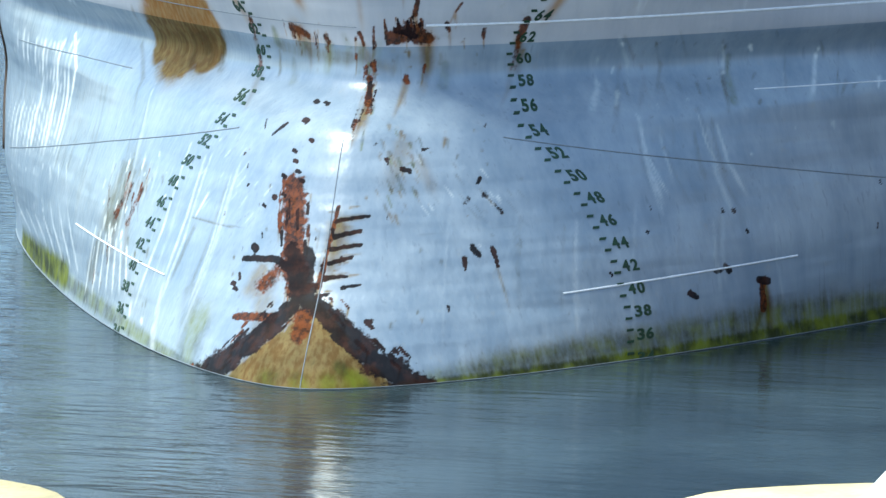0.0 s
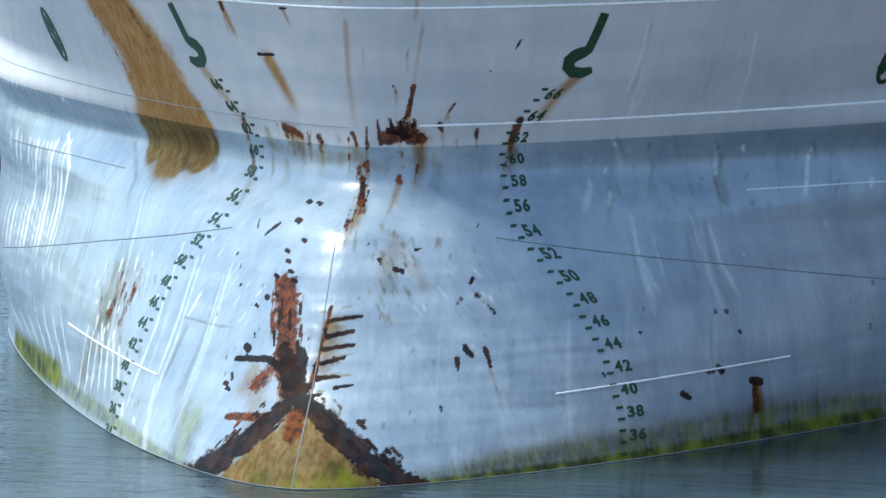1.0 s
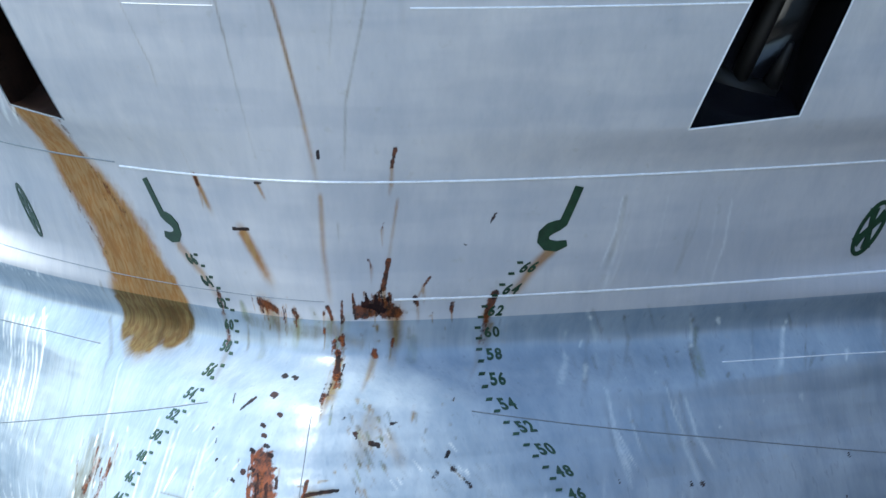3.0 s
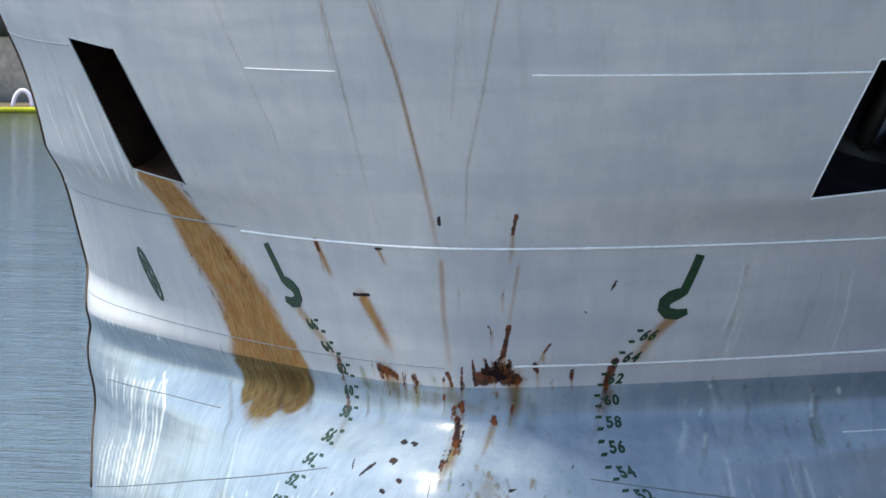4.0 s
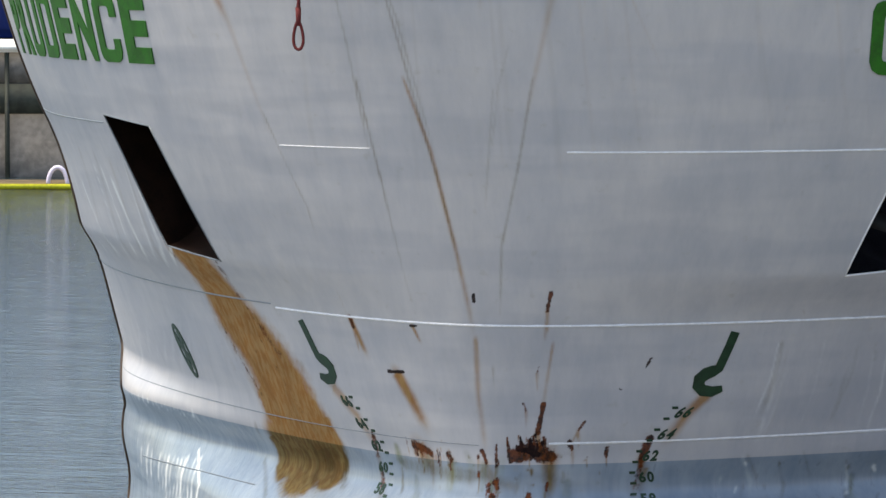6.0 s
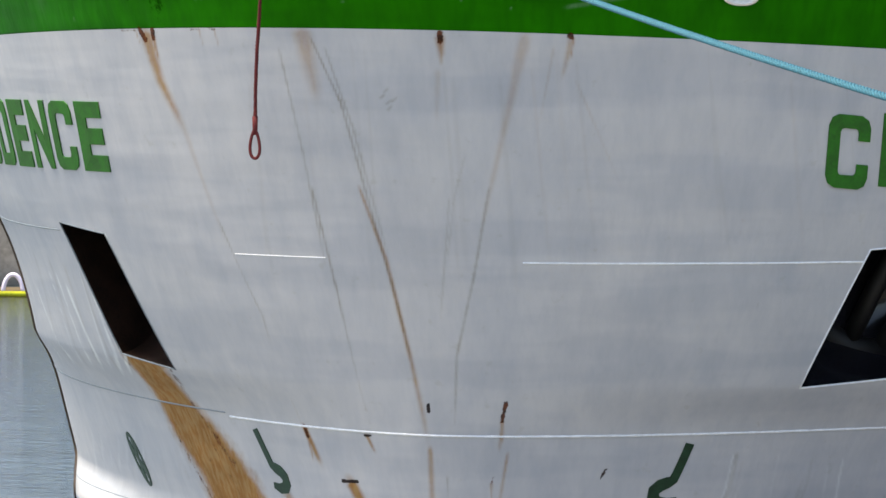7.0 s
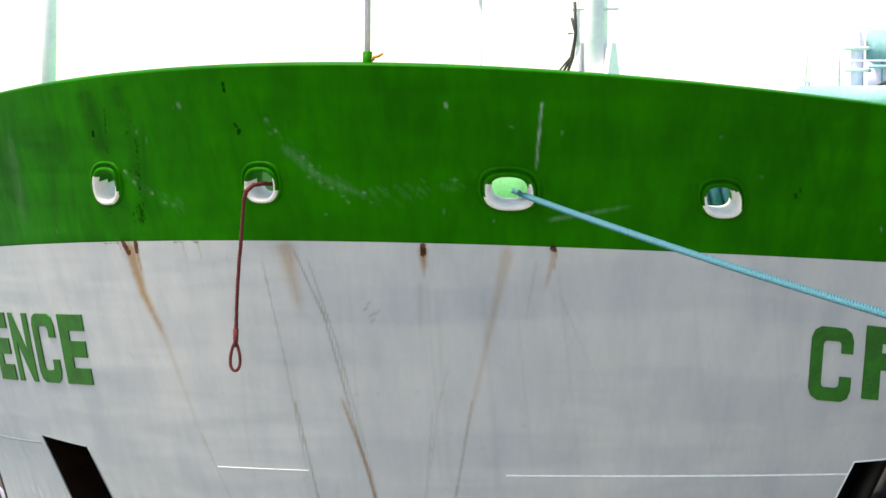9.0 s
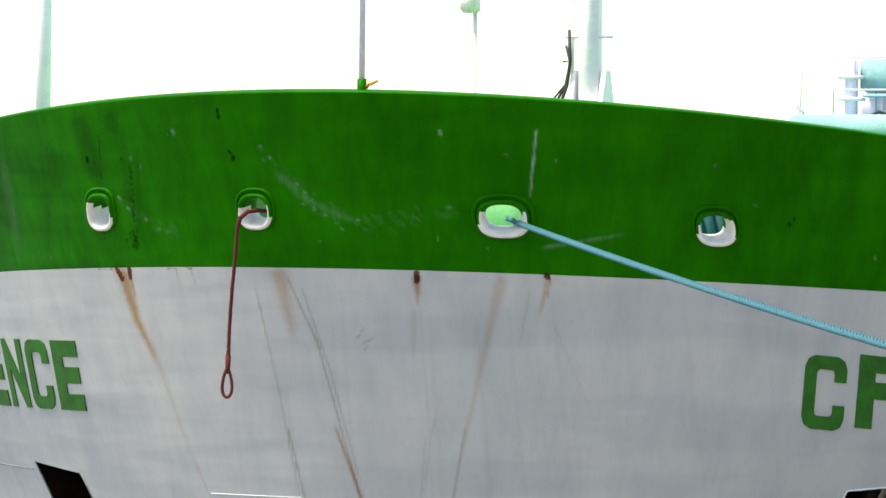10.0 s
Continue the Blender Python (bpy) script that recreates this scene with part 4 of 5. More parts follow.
def cut_openings(me, shapes):
    """Cuts openings, given as convex outlines (breadth, height), clean through the plating."""
    bm = bmesh.new()
    bm.from_mesh(me)
    for shape in shapes:
        cx, cz = sum(p[0] for p in shape) / len(shape), sum(p[1] for p in shape) / len(shape)
        x0, x1 = min(p[0] for p in shape) - 0.05, max(p[0] for p in shape) + 0.05
        z0, z1 = min(p[1] for p in shape) - 0.05, max(p[1] for p in shape) + 0.05
        planes = []
        for a, b in zip(shape, shape[1:] + shape[:1]):
            nrm = Vector((b[1] - a[1], 0, a[0] - b[0])).normalized()
            if nrm.dot(Vector((cx - a[0], 0, cz - a[1]))) > 0:
                nrm.negate()
            planes.append((Vector((a[0], 0, a[1])), nrm))
        near = [f for f in bm.faces if x0 < f.verts[0].co.x < x1 and z0 < f.verts[0].co.z < z1]
        for co, nrm in planes:
            geom = list({v for f in near for v in f.verts}) + list({e for f in near for e in f.edges}) + near
            made = bmesh.ops.bisect_plane(bm, geom=geom, plane_co=co, plane_no=nrm, dist=1e-5)
            near = list({g for g in made["geom"] if isinstance(g, bmesh.types.BMFace)})
        inside = []
        for f in near:
            c = f.calc_center_median()
            if all((c - co).dot(Vector((nrm.x, 0, nrm.z))) - 0 < 0 for co, nrm in ((Vector((p.x, c.y, p.z)), q) for p, q in planes)):
                inside.append(f)
        bmesh.ops.delete(bm, geom=inside, context="FACES")
    bm.to_mesh(me)
    bm.free()


def plating_part(name, me, material, parent, label):
    me.name = name
    me.polygons.foreach_set("use_smooth", np.ones(len(me.polygons), bool))
    paint_marks(me)
    me.materials.append(material)
    ob = new(name, me)
    ob.parent = parent
    return tagged(ob, label)


def oval(x, z, w, h, steps=20, power=2.6):
    pts = []
    for k in range(steps):
        a = math.tau * k / steps
        c, s = math.cos(a), math.sin(a)
        pts.append((x + w * math.copysign(abs(c) ** (2 / power), c), z + h * math.copysign(abs(s) ** (2 / power), s)))
    return pts

# ---- the setting ----
def water():
    bm = bmesh.new()
    bmesh.ops.create_grid(bm, x_segments=60, y_segments=60, size=1500)
    ob = part("water", bm, WATER)
    ob.location = (0, 300, 0.03)
    return tagged(ob, "rippled blue-grey harbour water mirroring the hull", "water", kind="structure")


sea = water()


def far_quay():
    """A tall harbour wall across the basin, with piers, a weedy tide band and a coping."""
    mid, along = Vector((-45.5, 96, 0)), Vector((0.95, 0.31, 0))
    back = Vector((-0.31, 0.95, 0))
    top = 4.3
    root = new("harbour_wall")
    tagged(root, "tall weathered concrete harbour wall across the basin", "wall", kind="structure")
    frame_m = Matrix((along.to_4d(), back.to_4d(), (0, 0, 1, 0), (0, 0, 0, 1))).transposed()
    frame_m.translation = mid
    root.matrix_basis = frame_m
    part("wall_foot", box(-90, 0.06, -2, 60, 6, 2.1, 0.05), CONCRETE, root)
    part("tide_band", box(-90, -0.06, 2.05, 60, 6, 3.0, 0.05), TIDE, root, "dark weedy band along the wall")
    part("wall_face", box(-90, 0, 3.0, 60, 6, top - 0.3, 0.05), CONCRETE, root)
    part("coping", box(-90, -0.25, top - 0.3, 60, 6, top, 0.08), STONE, root, "pale coping")
    for k in range(-24, 16):
        part("wall_joint", box(k * 3.4 - 0.07, -0.1, -1, k * 3.4 + 0.07, 0.2, top - 0.3, 0.01), TIDE, root)
    part("hinterland", box(-400, 6, 2.0, 400, 500, top - 0.4, 0), CONCRETE, root)
    return root


def mooring_pontoon():
    """A low yellow-edged pontoon with hoops that lies along the far wall."""
    root = new("pontoon")
    tagged(root, "low mud-brown floating pontoon with yellow edge and steel hoops", "pontoon")
    a, b = Vector((-52, 86.5, 0)), Vector((-38.5, 90.5, 0))
    d = (b - a).normalized()
    m = Matrix((d.to_4d(), (-d.y, d.x, 0, 0), (0, 0, 1, 0), (0, 0, 0, 1))).transposed()
    m.translation = a
    root.matrix_basis = m
    length = (b - a).length
    part("deck", box(-30, 0.15, -0.3, length + 12, 3.5, 0.16, 0.04), BROWN, root)
    part("edge_rail", box(-30, 0, 0.04, length + 12, 0.14, 0.2, 0.03), YELLOW, root, "yellow painted edge")
    for k in range(-8, 9):
        x = 2.0 + k * 2.3
        pts = [(x + 0.3 * math.cos(t), 1.2, 0.1 + 0.55 * math.sin(t)) for t in (math.pi * i / 12 for i in range(13))]
        part("hoop", tube(pts, 0.07, 8), LILAC, root)
    return root


def blue_ship():
    """The deep blue side of a ship lying at the far wall."""
    root = new("moored_blue_ship")
    tagged(root, "deep blue painted hull of a ship lying beyond the wall", "ship")
    m = pose(-54.5, 118, -3.2, 0, 0, 18)
    root.matrix_basis = m
    part("hull_side", box(-60, 0, 7.2, 40, 12, 14.5, 0.3), BLUEHULL, root)
    part("rail", box(-60, 0, 14.5, 40, 0.3, 15.4, 0.05), LILAC, root)
    return root


def near_shore():
    """Low pale beige patches that rise just out of the water, and a white stone at their edge."""
    bm = bmesh.new()
    for x0, y0, x1, y1, r in ((-5.5, -7.2, 0.0, -4.0, 0.5), (3.9, -6.4, 10.0, -2.3, 0.6)):
        ring = []
        for k in range(40):
            a = math.tau * k / 40
            c, s = math.cos(a), math.sin(a)
            x = (x0 + x1) / 2 + (x1 - x0) / 2 * math.copysign(abs(c) ** 0.8, c) + 0.1 * noise.noise((k * 0.5, x0, 0))
            y = (y0 + y1) / 2 + (y1 - y0) / 2 * math.copysign(abs(s) ** 0.8, s) + 0.1 * noise.noise((k * 0.5, y0, 3))
            ring.append((x, y))
        low = [bm.verts.new((x, y, -0.3)) for x, y in ring]
        cx, cy = (x0 + x1) / 2, (y0 + y1) / 2
        mid = [bm.verts.new((cx + (x - cx) * 0.97, cy + (y - cy) * 0.95, 0.035)) for x, y in ring]
        hi = [bm.verts.new((cx + (x - cx) * 0.6, cy + (y - cy) * 0.5, 0.07)) for x, y in ring]
        for lo_r, up_r in ((low, mid), (mid, hi)):
            for k in range(40):
                bm.faces.new((lo_r[k], lo_r[(k + 1) % 40], up_r[(k + 1) % 40], up_r[k]))
        bm.faces.new(hi)
    tagged(part("beige_patches", bm, BEIGE), "low pale beige patches just awash in the water", "sand bank", kind="structure")
    tagged(part("slipway_stone", box(5.55, -7.5, -0.6, 9.0, -1.5, 0.22, 0.03), STONE), "white concrete block at the water's edge", "concrete block", kind="structure")


def near_quay():
    """The quay on which the camera stands."""
    root = new("quay")
    tagged(root, "plain concrete quay with a coping along the water", "quay", kind="structure")
    part("quay_wall", box(-70, -75, -2, 90, -33.6, 5.2, 0.05), CONCRETE, root)
    part("coping", box(-70, -34.3, 5.2, 90, -33.5, 5.5, 0.04), STONE, root)
    part("apron", box(-70, -75, 5.2, 90, -34.3, 5.46, 0.02), CONCRETE, root)
    part("quay_wall", box(10.2, -33.5, -2, 70, 70, 5.2, 0.05), CONCRETE, root)
    part("apron", box(10.2, -33.4, 5.2, 70, 70, 5.4, 0.02), CONCRETE, root)
    post = new("bollard")
    tagged(post, "squat black iron mooring bollard on the quay", "bollard")
    part("post", tube([(10.7, -16.9, 5.3), (10.7, -16.9, 6.0)], 0.2, 16, 0.16), BLACK, post)
    part("cap", tube([(10.7, -16.9, 5.98), (10.7, -16.9, 6.1), (10.7, -16.9, 6.18)], 0.3, 16, 0.22), BLACK, post)

    # unseen block added behind the camera to hold low sky light off the hull
    sky_block = new("low_sky_block")
    tagged(sky_block, "plain long grey block, unseen, that shuts off low sky light", "building", kind="structure")
    part("wall", box(-90, -70, 5.4, 110, -54, 12, 0.1), WALLS, sky_block)
    part("roof", box(-91, -71, 12, 111, -53, 12.6, 0.1), TIDE, sky_block)


near_quay()
far_quay()
mooring_pontoon()
blue_ship()
near_shore()

# ---- the ship ----
ship = new("cargo_ship")
tagged(ship, "cargo ship's bow with green bulwark, white topsides and rusty grey bulb", "ship")

pocket_r = [(2.93, 4.39), (3.77, 4.47), (4.36, 5.70), (3.58, 5.63)]
pocket_l = [(-x, z) for x, z in pocket_r][::-1]
FAIRLEADS = [(-2.78, 7.995, 0.14, 0.145), (-1.08, 7.99, 0.145, 0.135), (1.11, 7.94, 0.19, 0.14), (2.76, 7.88, 0.135, 0.13)]

lower = plate_mesh(lambda x: np.full(len(x), -1.6), lambda x: np.full(len(x), KNUCKLE), 270)
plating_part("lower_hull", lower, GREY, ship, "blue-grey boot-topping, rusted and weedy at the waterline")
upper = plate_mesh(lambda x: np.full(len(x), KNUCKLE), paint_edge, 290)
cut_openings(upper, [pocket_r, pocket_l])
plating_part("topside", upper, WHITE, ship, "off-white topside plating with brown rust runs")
rim = plate_mesh(paint_edge, rail_edge, 94)
cut_openings(rim, [oval(*f) for f in FAIRLEADS])
bulwark = plating_part("bulwark", rim, GREEN, ship, "bright green painted bulwark with scuffs")
thick = bulwark.modifiers.new("thickness", "SOLIDIFY")
thick.thickness, thick.offset = 0.1, -1.0


part("after_bulkhead", box(-6.6, 47.8, -1.6, 6.6, 48, 7.4, 0), BLACK, ship)


def ridge(name, pts, width, height, material, label=""):
    """A weld bead or paint edge that follows the plating through points (breadth, height)."""
    bm = bmesh.new()
    rows = []
    fine = []
    for (x0, z0), (x1, z1) in zip(pts, pts[1:]):
        n = max(2, int(abs(x1 - x0) / 0.06) + int(abs(z1 - z0) / 0.06))
        fine += [(x0 + (x1 - x0) * i / n, z0 + (z1 - z0) * i / n) for i in range(n)]
    fine.append(pts[-1])
    for i, (x, z) in enumerate(fine):
        a, b = on_hull(*fine[max(i - 1, 0)]), on_hull(*fine[min(i + 1, len(fine) - 1)])
        nrm = outward(x, z)
        side = (b - a).cross(nrm).normalized()
        p = on_hull(x, z)
        w = width * (0.75 + 0.5 * noise.noise((x * 7, z * 7, 1.3)) ** 2 + 0.25 * noise.noise((x * 19, z * 3, 0)))
        rows.append([bm.verts.new(p + side * (w * s) + nrm * h) for s, h in ((-1, -0.004), (-0.6, height * 0.8), (0, height), (0.6, height * 0.8), (1, -0.004))])
    for r0, r1 in zip(rows, rows[1:]):
        for k in range(4):
            bm.faces.new((r0[k], r0[k + 1], r1[k + 1], r1[k]))
    bmesh.ops.recalc_face_normals(bm, faces=bm.faces)
    return part(name, bm, material, ship, label)


def level(x0, x1, z, n=8):
    return [(x0 + (x1 - x0) * i / n, z) for i in range(n + 1)]


ridge("weld_seam", level(-2.35, 4.6, 3.985), 0.016, 0.01, WELD, "white raised weld bead")
ridge("weld_seam", level(-6.3, -2.4, 4.02), 0.012, 0.007, WELDG)
ridge("weld_seam", level(0.9, 3.52, 5.52), 0.014, 0.008, WELD)
ridge("weld_seam", level(-1.85, -0.88, 5.53), 0.007, 0.005, WELD)
ridge("weld_seam", level(-6.4, -4.4, 5.62), 0.012, 0.007, WELDG)
ridge("weld_seam", level(-6.3, -0.1, 2.9), 0.006, 0.004, WELDG)
ridge("weld_seam", level(0.5, 4.7, 2.92), 0.018, 0.006, WELD)
for sx in (-1, 1):
    ridge("weld_seam", [(sx * 1.84, 0.65), (sx * 3.48, 0.735)], 0.013, 0.008, WELD)
    ridge("weld_seam", [(sx * 1.22, 1.965), (sx * 2.0, 1.79), (sx * 3.1, 1.55), (sx * 4.1, 1.31), (sx * 5.3, 1.02)], 0.009, 0.006, WELDG)
    ridge("weld_seam", [(sx * 3.0, 2.2), (sx * 3.9, 2.18), (sx * 5.2, 2.12)], 0.009, 0.006, WELD if sx > 0 else WELDG)
ridge("scum_line", level(-5.6, 4.9, 0.034, 40), 0.006, 0.012, WELDG, "thin pale scum line where the hull meets the water")
ridge("stem_seam", [(-0.02, 2.0), (-0.01, 1.4), (0.0, 0.8), (0.0, 0.0)], 0.007, 0.006, WELDG)


def shoulder_shade():
    """A dark half-round strip added as the shade on the port shoulder, where the bow turns into the ship's side."""
    pts = []
    for i in range(60):
        z = 0.9 + 6.3 * i / 59
        xs = np.linspace(-3.5, -7.6, 800)
        ys = hull_y(xs, np.full(800, z))
        # where the plating has turned aft by two thirds of a right angle
        k = int(np.argmax(np.gradient(ys, xs) < -2.36))
        pts.append((float(xs[k]), float(ys[k]), z))
    part("shoulder_shade", tube(pts, 0.024, 8), SHADEBROWN, ship, "dark brown strip standing for the shade down the shoulder")


shoulder_shade()


def painted(name, verts, faces, material, label=""):
    bm = bmesh.new()
    vs = [bm.verts.new(v) for v in verts]
    for f in faces:
        bm.faces.new([vs[i] for i in f])
    return part(name, bm, material, ship, label, False)


# block letters with cut corners: the outer and the inner edge of one stroke
BLOCK = {
    "C": ([(1, 0.66), (1, 0.84), (0.93, 0.95), (0.78, 1), (0.22, 1), (0.07, 0.95), (0, 0.84), (0, 0.16), (0.07, 0.05), (0.22, 0), (0.78, 0), (0.93, 0.05), (1, 0.16), (1, 0.34)],
          [(0.72, 0.66), (0.72, 0.76), (0.7, 0.8), (0.64, 0.82), (0.36, 0.82), (0.3, 0.8), (0.28, 0.76), (0.28, 0.24), (0.3, 0.2), (0.36, 0.18), (0.64, 0.18), (0.7, 0.2), (0.72, 0.24), (0.72, 0.34)]),
    "D": ([(0.14, 0), (0, 0), (0, 1), (0.14, 1), (0.78, 1), (0.93, 0.95), (1, 0.84), (1, 0.16), (0.93, 0.05), (0.78, 0), (0.14, 0)],
          [(0.28, 0.18), (0.28, 0.2), (0.28, 0.8), (0.28, 0.82), (0.64, 0.82), (0.7, 0.8), (0.72, 0.76), (0.72, 0.24), (0.7, 0.2), (0.64, 0.18), (0.28, 0.18)]),
    "U": ([(0, 1), (0, 0.16), (0.07, 0.05), (0.22, 0), (0.78, 0), (0.93, 0.05), (1, 0.16), (1, 1)],
          [(0.28, 1), (0.28, 0.24), (0.3, 0.2), (0.36, 0.18), (0.64, 0.18), (0.7, 0.2), (0.72, 0.24), (0.72, 1)]),
}


def block(char):
    """A stroke letter as a closed solid in the unit square."""
    outer, inner = BLOCK[char]
    n = len(outer)
    verts = [(x, y, z) for z in (0.5, -0.5) for edge in (outer, inner) for x, y in edge]
    faces = []
    for i in range(n - 1):
        o, q = i, n + i
        faces += [(o, o + 1, q + 1, q), (o, 2 * n + o, 2 * n + o + 1, o + 1), (q, q + 1, 2 * n + q + 1, 2 * n + q)]
    return verts, faces + [(0, n, 3 * n, 2 * n), (n - 1, 3 * n - 1, 4 * n - 1, 2 * n - 1)]


def letter(char, place, name, material, bold, proud=0.012, deep=0.03, label=""):
    """One character on the plating; place turns its unit square into (breadth, height)."""
    verts, faces = block(char) if char in BLOCK else glyph(char, bold)
    out = []
    for gx, gy, gz in verts:
        x, z = place(gx, gy)
        out.append(on_hull(x, z, proud if gz > 0 else -deep))
    return painted(name, out, faces, material, label)


def reach(z, x_from):
    """Breadth as a function of the length along the plating at height z, from x_from outwards."""
    xs = np.linspace(abs(x_from), abs(x_from) + 3.6, 500)
    ys = hull_y(xs, z)
    arc = np.concatenate([[0], np.cumsum(np.hypot(np.diff(xs), np.diff(ys)))])
    return lambda s: math.copysign(float(np.interp(s, arc, xs)), x_from)


def ship_name():
    tall, wide, gap = 0.635, 0.40, 0.095
    wide_l, pitch = 0.5, 0.605
    side = reach(6.5, 3.26)
    for i, ch in enumerate("CF"):
        s0 = i * (wide + gap + 0.03)
        letter(ch, lambda gx, gy, s0=s0: (side(s0 + wide * gx) + 0.02 + 0.09 * gy, 6.19 + tall * gy - 0.035 * gx), "letter", LETTER, 0.045, label="green painted block letter")
    side_l = reach(6.5, -3.31)
    for i, ch in enumerate("PRUDENCE"[::-1]):
        s0 = i * pitch
        letter(ch, lambda gx, gy, s0=s0: (side_l(s0 + wide_l * (1 - gx)) - 0.03 * gy, 6.215 + tall * gy), "letter", LETTER, 0.045, label="green painted block letter")


ship_name()


def draught_marks():
    """Draught figures every two decimetres, with a tick at each decimetre, on both bows."""
    heights = [-0.006 + 0.196 * i for i in range(17)]
    inner = [2.43, 2.41, 2.38, 2.32, 2.26, 2.17, 2.06, 1.95, 1.80, 1.63, 1.46, 1.32, 1.22, 1.18, 1.21, 1.34, 1.49]
    slope = [(inner[min(i + 1, 16)] - inner[max(i - 1, 0)]) / (0.196 * (min(i + 1, 16) - max(i - 1, 0))) for i in range(17)]
    for sx in (-1, 1):
        for i, (z, b) in enumerate(zip(heights, inner)):
            for k, ch in enumerate("%02d" % (34 + 2 * i)):
                wide = 0.05
                x0 = b - 0.006 + (k if sx > 0 else 1 - k) * 0.062
                def place(gx, gy, x0=x0, z=z, sl=slope[i], sx=sx, wide=wide):
                    across = x0 + wide * (gx if sx > 0 else 1 - gx)
                    return sx * (across + sl * 0.1 * gy), z + 0.098 * gy
                letter(ch, place, "draught_figure", DIGIT, 0.03, 0.006, 0.012)
            for j in (0, 1):
                zz = z + 0.098 * j - 0.004
                bb = b + slope[i] * 0.098 * j
                bm = bmesh.new()
                corners = [(bb - 0.075, zz - 0.011), (bb - 0.03, zz - 0.011), (bb - 0.03, zz + 0.011), (bb - 0.075, zz + 0.011)]
                top = [bm.verts.new(on_hull(sx * x, q, 0.007)) for x, q in corners]
                low = [bm.verts.new(on_hull(sx * x, q, -0.01)) for x, q in corners]
                bm.faces.new(top)
                for k in range(4):
                    bm.faces.new((top[k], top[(k + 1) % 4], low[(k + 1) % 4], low[k]))
                bmesh.ops.recalc_face_normals(bm, faces=bm.faces)
                part("draught_tick", bm, DIGIT, ship, "", False)


draught_marks()


def band(name, pts, widths, label, closed=False, proud=0.008):
    """A painted band of some width along points (breadth, height) on the plating."""
    n = len(pts)
    rows, bm = [], bmesh.new()
    for i, (x, z) in enumerate(pts):
        j0, j1 = ((i - 1) % n, (i + 1) % n) if closed else (max(i - 1, 0), min(i + 1, n - 1))
        nrm = outward(x, z)
        d = (on_hull(*pts[j1]) - on_hull(*pts[j0])).normalized()
        side = d.cross(nrm).normalized()
        w = widths[i] if len(widths) > 1 else widths[0]
        p = on_hull(x, z)
        rows.append([bm.verts.new(p - side * w - nrm * 0.02), bm.verts.new(p - side * w + nrm * proud),
                     bm.verts.new(p + side * w + nrm * proud), bm.verts.new(p + side * w - nrm * 0.02)])
    pairs = list(zip(rows, rows[1:])) + ([(rows[-1], rows[0])] if closed else [])
    for r0, r1 in pairs:
        for k in range(3):
            bm.faces.new((r0[k], r0[k + 1], r1[k + 1], r1[k]))
    if not closed:
        bm.faces.new(rows[0])
        bm.faces.new(rows[-1][::-1])
    bmesh.ops.recalc_face_normals(bm, faces=bm.faces)
    return part(name, bm, DIGIT, ship, label, False)


for sx in (-1, 1):
    # the sign for a bulb below the waterline: a slanting stem that ends in a hook
    path = [(2.03, 3.90), (1.97, 3.77), (1.91, 3.645), (1.875, 3.575), (1.83, 3.55), (1.77, 3.525), (1.72, 3.48), (1.705, 3.42), (1.73, 3.375), (1.80, 3.36), (1.88, 3.385)]
    band("bulb_sign", [(sx * x, z) for x, z in path], [0.042] * 3 + [0.045, 0.055, 0.06, 0.06, 0.058, 0.055, 0.05, 0.03], "dark green painted bulbous bow sign")
    # the sign for a bow thruster: a ring with a cross
    def ring_point(a, q, sx=sx):
        return sx * (4.145 + q * (0.14 * math.sin(a) + 0.056 * math.cos(a))), 3.345 + q * (0.236 * math.sin(a) - 0.043 * math.cos(a))
    band("thruster_sign", [ring_point(math.tau * k / 48, 1.0) for k in range(48)], [0.022], "dark green painted thruster ring with a cross", True)
    for a in (math.radians(45), math.radians(135)):
        band("thruster_cross", [ring_point(a, t) for t in (-0.97, -0.5, 0, 0.5, 0.97)], [0.06, 0.035, 0.03, 0.035, 0.06], "", False, 0.007)


